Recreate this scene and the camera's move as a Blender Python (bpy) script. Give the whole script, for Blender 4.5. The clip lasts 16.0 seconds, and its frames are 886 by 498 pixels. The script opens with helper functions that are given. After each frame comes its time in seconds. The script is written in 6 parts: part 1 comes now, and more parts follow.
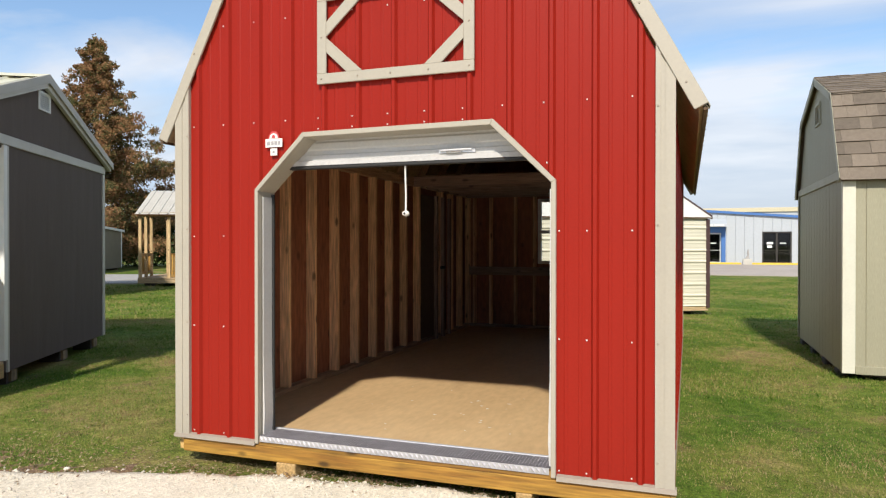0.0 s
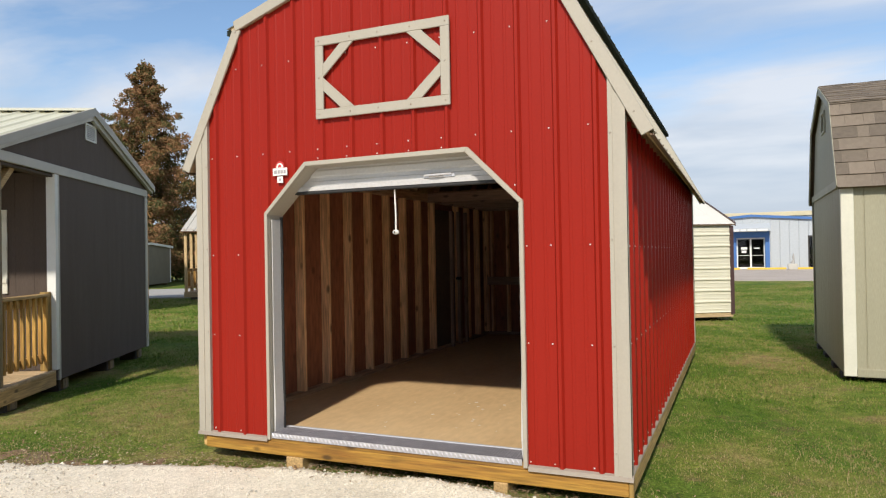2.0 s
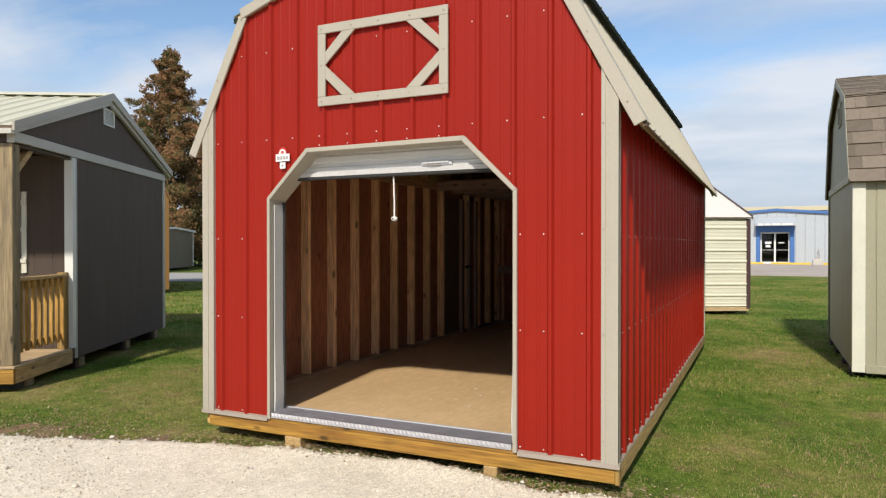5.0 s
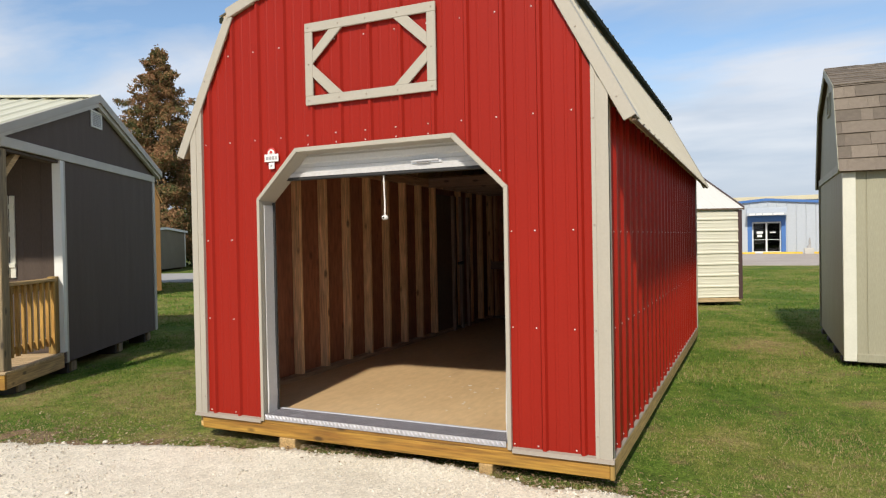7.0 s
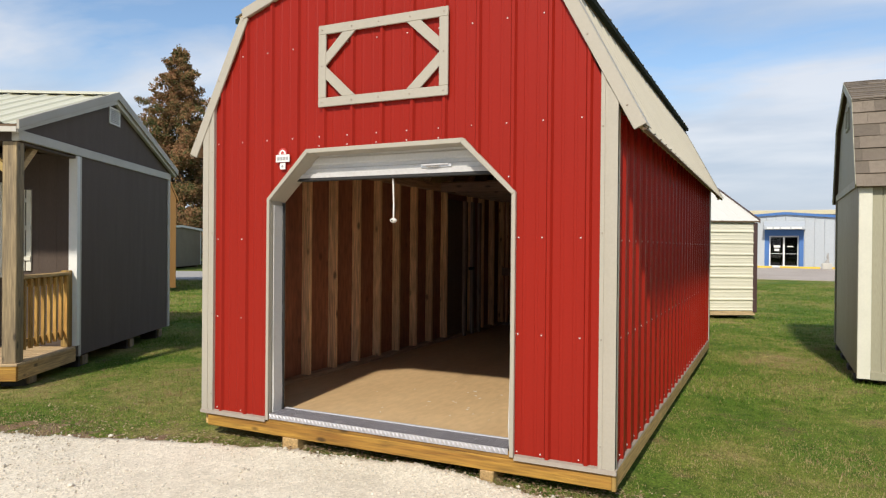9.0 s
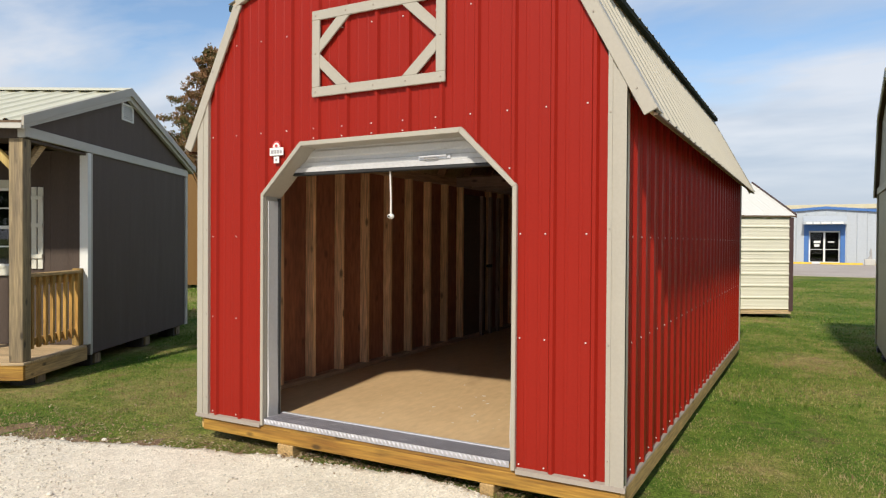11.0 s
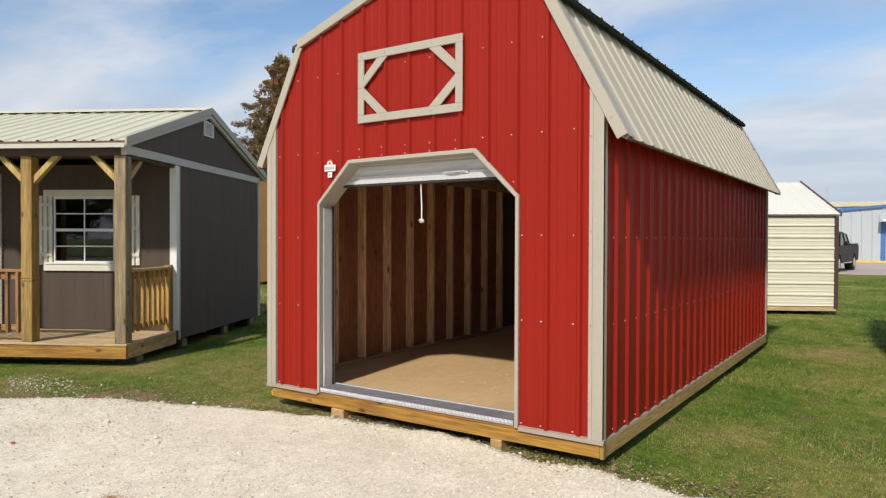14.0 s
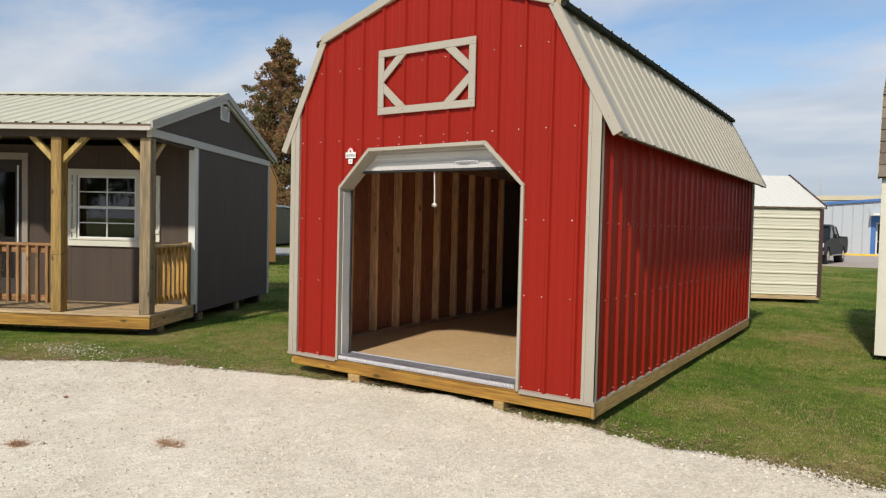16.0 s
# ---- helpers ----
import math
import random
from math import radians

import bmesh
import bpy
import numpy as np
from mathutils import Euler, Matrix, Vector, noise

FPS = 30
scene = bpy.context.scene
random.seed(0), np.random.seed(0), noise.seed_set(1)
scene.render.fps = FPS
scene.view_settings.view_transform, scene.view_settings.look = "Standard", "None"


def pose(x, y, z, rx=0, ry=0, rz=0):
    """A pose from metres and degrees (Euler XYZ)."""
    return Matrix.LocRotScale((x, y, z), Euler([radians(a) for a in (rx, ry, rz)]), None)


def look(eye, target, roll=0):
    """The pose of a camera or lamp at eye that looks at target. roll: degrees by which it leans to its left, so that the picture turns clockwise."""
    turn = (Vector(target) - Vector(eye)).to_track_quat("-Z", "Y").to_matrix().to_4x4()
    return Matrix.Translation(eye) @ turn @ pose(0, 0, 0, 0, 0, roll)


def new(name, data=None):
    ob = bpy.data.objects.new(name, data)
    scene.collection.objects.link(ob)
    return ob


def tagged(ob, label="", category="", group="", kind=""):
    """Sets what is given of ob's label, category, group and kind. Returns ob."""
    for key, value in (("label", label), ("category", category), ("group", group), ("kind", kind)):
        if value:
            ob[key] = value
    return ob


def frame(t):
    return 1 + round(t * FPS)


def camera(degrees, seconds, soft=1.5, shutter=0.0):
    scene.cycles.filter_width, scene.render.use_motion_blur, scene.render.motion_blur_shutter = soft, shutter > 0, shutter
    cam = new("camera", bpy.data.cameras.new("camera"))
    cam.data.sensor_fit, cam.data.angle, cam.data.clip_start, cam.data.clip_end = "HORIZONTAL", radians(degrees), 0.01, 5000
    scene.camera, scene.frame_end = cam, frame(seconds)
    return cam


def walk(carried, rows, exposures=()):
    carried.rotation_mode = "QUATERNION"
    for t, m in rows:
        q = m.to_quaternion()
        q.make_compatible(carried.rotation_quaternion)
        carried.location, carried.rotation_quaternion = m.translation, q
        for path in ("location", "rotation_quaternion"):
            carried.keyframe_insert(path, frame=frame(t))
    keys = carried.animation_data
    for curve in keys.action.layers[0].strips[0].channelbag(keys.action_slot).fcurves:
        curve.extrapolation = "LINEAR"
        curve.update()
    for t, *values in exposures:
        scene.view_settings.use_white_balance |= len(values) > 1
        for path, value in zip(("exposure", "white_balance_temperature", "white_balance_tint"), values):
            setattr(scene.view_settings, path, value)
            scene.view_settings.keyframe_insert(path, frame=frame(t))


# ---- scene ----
cam = camera(66.1, 16.0, soft=1.25)
METRES, EYE, TILT, LEAN, TURN = 2.997, 1.40, 0.0, 0.0, 19.8
ROWS = [
    (0.0, 0.0, 0.0, 0.0, 0.0, -0.34, -0.02),
    (0.5, 0.0489, -0.0314, 0.0025, 1.27, -1.33, 0.36),
    (1.0, 0.104, -0.0498, 0.0059, 5.36, -2.75, -0.43),
    (1.5, 0.1197, -0.1044, 0.0156, 4.96, 0.13, 0.52),
    (2.0, 0.1256, -0.1477, 0.0095, 3.65, 0.52, 1.01),
    (2.5, 0.151, -0.1575, 0.0101, 4.39, -0.65, 0.96),
    (3.0, 0.1811, -0.1619, 0.0153, 5.54, -1.07, 1.01),
    (3.5, 0.1837, -0.1655, 0.0081, 7.93, -1.52, 1.83),
    (4.0, 0.1808, -0.17, 0.0121, 8.15, -0.44, -0.0),
    (4.5, 0.1806, -0.1681, 0.0113, 6.91, 0.55, -0.18),
    (5.0, 0.1826, -0.1635, 0.0046, 5.5, -0.38, 0.01),
    (7.5, 0.1869, -0.1568, 0.0107, 4.94, -0.77, 1.08),
    (8.0, 0.1903, -0.1548, 0.009, 4.82, -0.58, 0.53),
    (8.5, 0.1997, -0.1539, 0.0109, 6.0, -0.37, 0.19),
    (9.0, 0.2013, -0.1553, 0.0088, 6.15, -0.34, -0.51),
    (11.5, 0.2806, -0.0491, 0.0112, 9.92, -0.6, -0.33),
    (12.0, 0.3295, -0.0671, 0.0091, 11.71, -0.14, -0.21),
    (12.5, 0.3498, -0.1201, 0.0156, 14.46, -0.96, 1.02),
    (13.0, 0.3578, -0.2038, 0.0082, 14.33, -0.59, 1.22),
    (13.5, 0.3858, -0.2686, 0.0157, 13.85, -0.67, 1.33),
    (14.0, 0.416, -0.3292, 0.0144, 14.41, -0.78, -0.19),
    (14.5, 0.4091, -0.3918, 0.0105, 12.98, -0.8, -0.95),
    (15.0, 0.3965, -0.4557, 0.0158, 11.73, -1.25, -0.75),
    (15.5, 0.405, -0.4907, 0.0215, 11.82, -0.63, -1.02),
    (16.0, 0.4196, -0.5156, 0.0065, 14.01, -2.0, -1.34),
]
walk(cam, [(t, pose(1.61, -3.61, EYE, TILT, LEAN, TURN) @ pose(METRES * x, METRES * y, METRES * z, 90 + pitch, roll, yaw)) for t, x, y, z, yaw, pitch, roll in ROWS],
     exposures=[(0.0, 0.04), (1.0, -0.02), (2.5, -0.12), (9.0, -0.12), (12.5, -0.16), (14.0, -0.20), (16.0, -0.32)])

# ---- light ----
SUN_TRAVEL = Vector((-0.100, 0.752, -0.651))
sun_data = bpy.data.lights.new("sun", "SUN")
sun_data.energy, sun_data.angle, sun_data.color = 4.9, radians(2.5), (1.0, 0.925, 0.81)
sun = new("sun", sun_data)
sun.matrix_world = look((0, 0, 30), Vector((0, 0, 30)) + SUN_TRAVEL)

world = bpy.data.worlds.new("sky")
scene.world = world
world.use_nodes = True
wn, wl = world.node_tree.nodes, world.node_tree.links
wn.clear()
sky = wn.new("ShaderNodeTexSky")
sky.sky_type, sky.sun_disc = "NISHITA", False
sky.sun_elevation, sky.sun_rotation = radians(40.6), radians(172)
sky.air_density, sky.dust_density, sky.ozone_density = 1.1, 0.2, 3.0
tc = wn.new("ShaderNodeTexCoord")
sep = wn.new("ShaderNodeSeparateXYZ")
wl.new(tc.outputs["Generated"], sep.inputs[0])
lift = wn.new("ShaderNodeMath")
lift.operation, lift.inputs[1].default_value = "ADD", 0.22
wl.new(sep.outputs["Z"], lift.inputs[0])
floor_lift = wn.new("ShaderNodeMath")
floor_lift.operation, floor_lift.inputs[1].default_value = "MAXIMUM", 0.08
wl.new(lift.outputs[0], floor_lift.inputs[0])
flat = []
for axis in ("X", "Y"):
    dv = wn.new("ShaderNodeMath")
    dv.operation = "DIVIDE"
    wl.new(sep.outputs[axis], dv.inputs[0])
    wl.new(floor_lift.outputs[0], dv.inputs[1])
    flat.append(dv)
comb = wn.new("ShaderNodeCombineXYZ")
wl.new(flat[0].outputs[0], comb.inputs[0])
wl.new(flat[1].outputs[0], comb.inputs[1])
stretch = wn.new("ShaderNodeMapping")
stretch.inputs["Scale"].default_value = (0.75, 1.5, 1.0)
stretch.inputs["Rotation"].default_value = (0, 0, radians(-24))
stretch.inputs["Location"].default_value = (2.3, 0.35, 0.0)
wl.new(comb.outputs[0], stretch.inputs[0])
cn = wn.new("ShaderNodeTexNoise")
cn.inputs["Scale"].default_value, cn.inputs["Detail"].default_value, cn.inputs["Roughness"].default_value = 0.95, 8.0, 0.54
cn.inputs["Distortion"].default_value = 0.35
wl.new(stretch.outputs[0], cn.inputs["Vector"])
cr = wn.new("ShaderNodeValToRGB")
cr.color_ramp.elements[0].position, cr.color_ramp.elements[1].position = 0.43, 0.60
cr.color_ramp.elements[0].color = (0.0, 0.0, 0.0, 1)
cr.color_ramp.elements[1].color = (0.84, 0.84, 0.84, 1)
wl.new(cn.outputs["Fac"], cr.inputs[0])
low = wn.new("ShaderNodeMapRange")
low.interpolation_type = "SMOOTHSTEP"
low.inputs["From Min"].default_value, low.inputs["From Max"].default_value = 0.155, 0.25
low.inputs["To Min"].default_value, low.inputs["To Max"].default_value = 0.88, 0.0
wisp = wn.new("ShaderNodeMath")
wisp.operation, wisp.inputs[1].default_value = "MULTIPLY_ADD", -0.22
wl.new(cn.outputs["Fac"], wisp.inputs[0])
raised = wn.new("ShaderNodeMath")
raised.operation, raised.inputs[1].default_value = "ADD", 0.11
wl.new(sep.outputs["Z"], raised.inputs[0])
wl.new(raised.outputs[0], wisp.inputs[2])
wl.new(wisp.outputs[0], low.inputs[0])
both = wn.new("ShaderNodeMath")
both.operation = "MAXIMUM"
wl.new(cr.outputs[0], both.inputs[0])
wl.new(low.outputs[0], both.inputs[1])
shade = wn.new("ShaderNodeTexNoise")
shade.inputs["Scale"].default_value, shade.inputs["Detail"].default_value = 1.9, 4.0
wl.new(stretch.outputs[0], shade.inputs["Vector"])
cc = wn.new("ShaderNodeValToRGB")
cc.color_ramp.elements[0].position, cc.color_ramp.elements[1].position = 0.35, 0.65
cc.color_ramp.elements[0].color = (5.7, 6.4, 7.5, 1)
cc.color_ramp.elements[1].color = (8.3, 8.5, 9.0, 1)
wl.new(shade.outputs["Fac"], cc.inputs[0])
mixed = wn.new("ShaderNodeMixRGB")
wl.new(both.outputs[0], mixed.inputs[0])
deep = wn.new("ShaderNodeHueSaturation")
deep.inputs["Saturation"].default_value, deep.inputs["Value"].default_value = 1.0, 1.55
wl.new(sky.outputs[0], deep.inputs["Color"])
wl.new(deep.outputs[0], mixed.inputs[1])
near = wn.new("ShaderNodeMapRange")
near.inputs["From Min"].default_value, near.inputs["From Max"].default_value = 0.02, 0.13
wl.new(sep.outputs["Z"], near.inputs[0])
veil = wn.new("ShaderNodeMixRGB")
veil.inputs[1].default_value = (4.6, 5.3, 6.8, 1)
wl.new(near.outputs[0], veil.inputs[0])
wl.new(cc.outputs[0], veil.inputs[2])
wl.new(veil.outputs[0], mixed.inputs[2])
bg = wn.new("ShaderNodeBackground")
bg.inputs["Strength"].default_value = 0.105
wl.new(mixed.outputs[0], bg.inputs[0])
wo = wn.new("ShaderNodeOutputWorld")
wl.new(bg.outputs[0], wo.inputs[0])


# ---- materials ----
def material(name, color, rough=0.6, metal=0.0, vary=0.12, scale=3.0, grain=40.0, bump=0.1, stretch=(1, 1, 1),
             second=None, amount=0.5, piece=0.0, island=0.0, coat=0.0, spec=0.5, knots=0.0):
    """A surface with stains at a large scale and grain at a small one; second: a colour that the stains lead to."""
    m = bpy.data.materials.new(name)
    m.use_nodes = True
    n, l = m.node_tree.nodes, m.node_tree.links
    bsdf = n["Principled BSDF"]
    bsdf.inputs["Metallic"].default_value = metal
    bsdf.inputs["Specular IOR Level"].default_value = spec
    bsdf.inputs["Coat Weight"].default_value = coat
    bsdf.inputs["Coat Roughness"].default_value = 0.15
    co = n.new("ShaderNodeTexCoord")
    mp = n.new("ShaderNodeMapping")
    mp.inputs["Scale"].default_value = stretch
    place = co.outputs["Object"]
    if piece:
        # every board is cut from another stretch of the grain
        own = n.new("ShaderNodeObjectInfo")
        away = n.new("ShaderNodeVectorMath")
        away.operation = "MULTIPLY_ADD"
        away.inputs[1].default_value = (7.0, 11.0, 17.0)
        l.new(own.outputs["Random"], away.inputs[0])
        l.new(place, away.inputs[2])
        place = away.outputs[0]
    l.new(place, mp.inputs[0])
    big = n.new("ShaderNodeTexNoise")
    big.inputs["Scale"].default_value, big.inputs["Detail"].default_value = scale, 5.0
    big.inputs["Roughness"].default_value = 0.6
    fine = n.new("ShaderNodeTexNoise")
    fine.inputs["Scale"].default_value, fine.inputs["Detail"].default_value = grain, 4.0
    for t in (big, fine):
        l.new(mp.outputs[0], t.inputs["Vector"])
    ramp = n.new("ShaderNodeValToRGB")
    ramp.color_ramp.elements[0].position, ramp.color_ramp.elements[1].position = 0.35, 0.68
    other = second or tuple(c * 0.8 for c in color)
    ramp.color_ramp.elements[0].color = (*color, 1)
    ramp.color_ramp.elements[1].color = (*(color[k] * (1 - amount) + other[k] * amount for k in range(3)), 1)
    l.new(big.outputs["Fac"], ramp.inputs[0])
    rng = n.new("ShaderNodeMapRange")
    rng.inputs["From Min"].default_value, rng.inputs["From Max"].default_value = 0.25, 0.75
    rng.inputs["To Min"].default_value, rng.inputs["To Max"].default_value = 1 - vary, 1 + vary
    l.new(fine.outputs["Fac"], rng.inputs[0])
    value = rng.outputs[0]
    for width, node, socket in ((piece, "ShaderNodeObjectInfo", "Random"), (island, "ShaderNodeNewGeometry", "Random Per Island")):
        if width:
            info = n.new(node)
            r2 = n.new("ShaderNodeMapRange")
            r2.inputs["To Min"].default_value, r2.inputs["To Max"].default_value = 1 - width, 1 + width
            l.new(info.outputs[socket], r2.inputs[0])
            mu = n.new("ShaderNodeMath")
            mu.operation = "MULTIPLY"
            l.new(value, mu.inputs[0])
            l.new(r2.outputs[0], mu.inputs[1])
            value = mu.outputs[0]
    if knots:
        mk = n.new("ShaderNodeMapping")
        mk.inputs["Scale"].default_value = tuple(0.5 * a ** 0.55 + 0.6 for a in stretch)
        l.new(place, mk.inputs[0])
        vo = n.new("ShaderNodeTexVoronoi")
        vo.inputs["Scale"].default_value = 3.2
        l.new(mk.outputs[0], vo.inputs["Vector"])
        kr = n.new("ShaderNodeMapRange")
        kr.inputs["From Min"].default_value, kr.inputs["From Max"].default_value = 0.07, 0.16
        kr.inputs["To Min"].default_value, kr.inputs["To Max"].default_value = 1 - knots, 1.0
        l.new(vo.outputs["Distance"], kr.inputs[0])
        mu = n.new("ShaderNodeMath")
        mu.operation = "MULTIPLY"
        l.new(value, mu.inputs[0])
        l.new(kr.outputs[0], mu.inputs[1])
        value = mu.outputs[0]
    sc = n.new("ShaderNodeVectorMath")
    sc.operation = "SCALE"
    l.new(ramp.outputs[0], sc.inputs[0])
    l.new(value, sc.inputs["Scale"])
    l.new(sc.outputs[0], bsdf.inputs["Base Color"])
    rr = n.new("ShaderNodeMapRange")
    rr.inputs["To Min"].default_value, rr.inputs["To Max"].default_value = max(0.03, rough - 0.1), min(1.0, rough + 0.1)
    l.new(big.outputs["Fac"], rr.inputs[0])
    l.new(rr.outputs[0], bsdf.inputs["Roughness"])
    if bump:
        b = n.new("ShaderNodeBump")
        b.inputs["Strength"].default_value, b.inputs["Distance"].default_value = bump, 0.01
        l.new(fine.outputs["Fac"], b.inputs["Height"])
        l.new(b.outputs[0], bsdf.inputs["Normal"])
    return m


def wood(name, color, dark, along="z", rough=0.7, piece=0.1, knots=0.5):
    """Sawn lumber: long grain along one axis, knots, each board a little different."""
    st = {"x": (0.6, 9, 9), "y": (9, 0.6, 9), "z": (9, 9, 0.6)}[along]
    return material(name, color, rough, vary=0.42, scale=1.6, grain=8, bump=0.3, stretch=st, second=dark, amount=knots, piece=piece, knots=0.68)


RED = material("red_painted_steel", (0.268, 0.0145, 0.0072), 0.42, vary=0.05, scale=1.3, grain=60, bump=0.015, second=(0.238, 0.0125, 0.0060), spec=0.16)
BEIGE = material("beige_painted_steel", (0.385, 0.348, 0.28), 0.45, vary=0.04, scale=2, grain=70, bump=0.02, second=(0.34, 0.31, 0.25))
BASE_TRIM = material("taupe_base_flashing", (0.33, 0.28, 0.225), 0.5, vary=0.06, scale=4, grain=60, bump=0.02)
ROOF_BEIGE = material("beige_roof_steel", (0.49, 0.445, 0.345), 0.6, vary=0.04, scale=1.5, grain=50, bump=0.015, second=(0.435, 0.395, 0.31), spec=0.3)
ROOF_CREAM = material("cream_roof_steel", (0.62, 0.60, 0.445), 0.4, vary=0.04, scale=1.2, grain=50, bump=0.015, second=(0.55, 0.53, 0.42))
SCREW = material("white_screw_head", (0.66, 0.63, 0.60), 0.35, vary=0.05, bump=0.0)
TREATED_X = wood("treated_lumber_lengthwise", (0.365, 0.200, 0.031), (0.195, 0.085, 0.012), "x", knots=1.0)
TREATED_Y = wood("treated_lumber_deep", (0.44, 0.29, 0.12), (0.30, 0.18, 0.07), "y")
TREATED_Z = wood("treated_lumber_upright", (0.36, 0.23, 0.062), (0.19, 0.110, 0.026), "z", knots=1.0)
POST_GREY = wood("weathered_post_lumber", (0.29, 0.215, 0.110), (0.155, 0.115, 0.070), "z", knots=1.0)
PALE_Z = wood("pale_post_lumber", (0.52, 0.37, 0.19), (0.38, 0.25, 0.12), "z")
BRACE = wood("yellow_brace_lumber", (0.46, 0.33, 0.105), (0.30, 0.195, 0.055), "z", knots=0.9)
BALUSTER_RED = wood("red_brown_baluster_lumber", (0.36, 0.195, 0.072), (0.17, 0.082, 0.034), "z", piece=0.35, knots=0.9)
RAIL_RED = wood("red_brown_rail_lumber", (0.33, 0.165, 0.062), (0.19, 0.09, 0.036), "x", piece=0.2, knots=0.9)
BALUSTER = wood("honey_baluster_lumber", (0.43, 0.245, 0.055), (0.28, 0.135, 0.026), "z", piece=0.2, knots=0.8)
DECK = wood("deck_board_lumber", (0.50, 0.36, 0.20), (0.36, 0.26, 0.15), "x", piece=0.14)
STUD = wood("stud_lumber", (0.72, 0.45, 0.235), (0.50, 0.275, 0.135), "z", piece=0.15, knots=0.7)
# plates, jambs and joists: stud lumber darkened to carry the shade inside
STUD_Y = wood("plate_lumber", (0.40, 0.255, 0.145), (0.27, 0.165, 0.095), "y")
JAMB = wood("shaded_jamb_lumber", (0.26, 0.18, 0.135), (0.18, 0.12, 0.09), "z")
STUD_X = wood("shaded_joist_lumber", (0.25, 0.165, 0.12), (0.17, 0.11, 0.08), "x")
SHEATH = material("red_brown_sheathing", (0.300, 0.112, 0.053), 0.72, vary=0.32, scale=1.1, grain=11, bump=0.15, stretch=(3.0, 3.0, 0.7), second=(0.185, 0.062, 0.032), amount=0.85, knots=0.5)
PLYFLOOR = material("plywood_floor", (0.60, 0.415, 0.220), 0.58, vary=0.10, scale=1.3, grain=26, bump=0.0, stretch=(1, 0.35, 1), second=(0.49, 0.325, 0.165), amount=0.8)
# plywood darkened so the loft and undersides hold more shade
DARKPLY = material("shade_dark_plywood", (0.13, 0.08, 0.045), 0.8, vary=0.18, scale=2, grain=20, bump=0.1)
OSB = material("pale_strand_board", (0.50, 0.36, 0.20), 0.8, vary=0.25, scale=3, grain=24, bump=0.1, second=(0.40, 0.27, 0.14))
GALV = material("galvanised_door_steel", (0.57, 0.56, 0.54), 0.5, metal=0.1, vary=0.06, scale=2.5, grain=60, bump=0.02, second=(0.49, 0.485, 0.475), spec=0.35)
BAR = material("dull_bar_aluminium", (0.50, 0.49, 0.48), 0.55, vary=0.1, scale=4, grain=40, bump=0.03, second=(0.40, 0.39, 0.385), spec=0.3)
ALU = material("bright_aluminium", (0.72, 0.72, 0.74), 0.35, metal=0.4, vary=0.1, scale=4, grain=40, bump=0.03)
TREAD = material("worn_tread_aluminium", (0.50, 0.48, 0.50), 0.5, metal=0.4, vary=0.2, scale=9, grain=60, bump=0.05)
PLATE = material("tread_plate_aluminium", (0.30, 0.28, 0.30), 0.45, metal=0.6, vary=0.25, scale=7, grain=90, bump=0.12, second=(0.2, 0.185, 0.2), amount=0.9)
RUBBER = material("black_rubber", (0.02, 0.02, 0.02), 0.7, vary=0.1, bump=0.05)
ROPE = material("white_rope", (0.75, 0.72, 0.66), 0.8, vary=0.1, grain=200, bump=0.2)
WHITE = material("white_trim_paint", (0.74, 0.74, 0.70), 0.5, vary=0.03, scale=3, grain=60, bump=0.03, second=(0.66, 0.66, 0.61))
CREAM_TRIM = material("cream_trim_paint", (0.66, 0.64, 0.53), 0.5, vary=0.04, scale=3, grain=60, bump=0.03)
GREY_TRIM = material("light_grey_trim_paint", (0.50, 0.475, 0.415), 0.55, vary=0.05, scale=3, grain=60, bump=0.03)
SIGN_RED = material("sign_red", (0.50, 0.055, 0.05), 0.5, vary=0.05, bump=0.0)
SIGN_GREY = material("sign_grey_print", (0.35, 0.33, 0.33), 0.5, vary=0.03, bump=0.0)
CHARCOAL = material("charcoal_siding_paint", (0.113, 0.089, 0.076), 0.8, vary=0.08, scale=1.2, grain=30, bump=0.07, stretch=(6, 6, 0.6), second=(0.092, 0.073, 0.062), spec=0.2)
TAUPE = material("brown_grey_siding_paint", (0.088, 0.066, 0.052), 0.75, vary=0.16, scale=1.2, grain=30, bump=0.16, stretch=(6, 6, 0.6), second=(0.068, 0.051, 0.042), spec=0.2)
SAGE = material("sage_siding_paint", (0.325, 0.302, 0.208), 0.62, vary=0.13, scale=1.5, grain=30, bump=0.1, stretch=(6, 6, 0.6), second=(0.29, 0.275, 0.19))
SAGE_TRIM = material("pale_sage_trim_paint", (0.40, 0.38, 0.28), 0.6, vary=0.05, scale=2, grain=40, bump=0.04)
CREAM_STEEL = material("cream_wall_steel", (0.68, 0.65, 0.52), 0.42, vary=0.04, scale=1.5, grain=50, bump=0.015, second=(0.6, 0.57, 0.45))
SHED_ROOF = material("cream_white_roof_steel", (0.70, 0.68, 0.60), 0.45, vary=0.04, scale=1.2, grain=50, bump=0.015, second=(0.64, 0.62, 0.54))
MAROON = material("dark_brown_trim_steel", (0.075, 0.04, 0.038), 0.5, vary=0.08, bump=0.02)
SHINGLE = material("brown_asphalt_shingle", (0.175, 0.142, 0.108), 0.95, vary=0.3, scale=5, grain=140, bump=0.35, second=(0.125, 0.10, 0.078), piece=0.25)
SHINGLE_FIELD = material("brown_asphalt_shingle_field", (0.175, 0.142, 0.108), 0.95, vary=0.3, scale=5, grain=140, bump=0.35, second=(0.125, 0.10, 0.078), island=0.25)
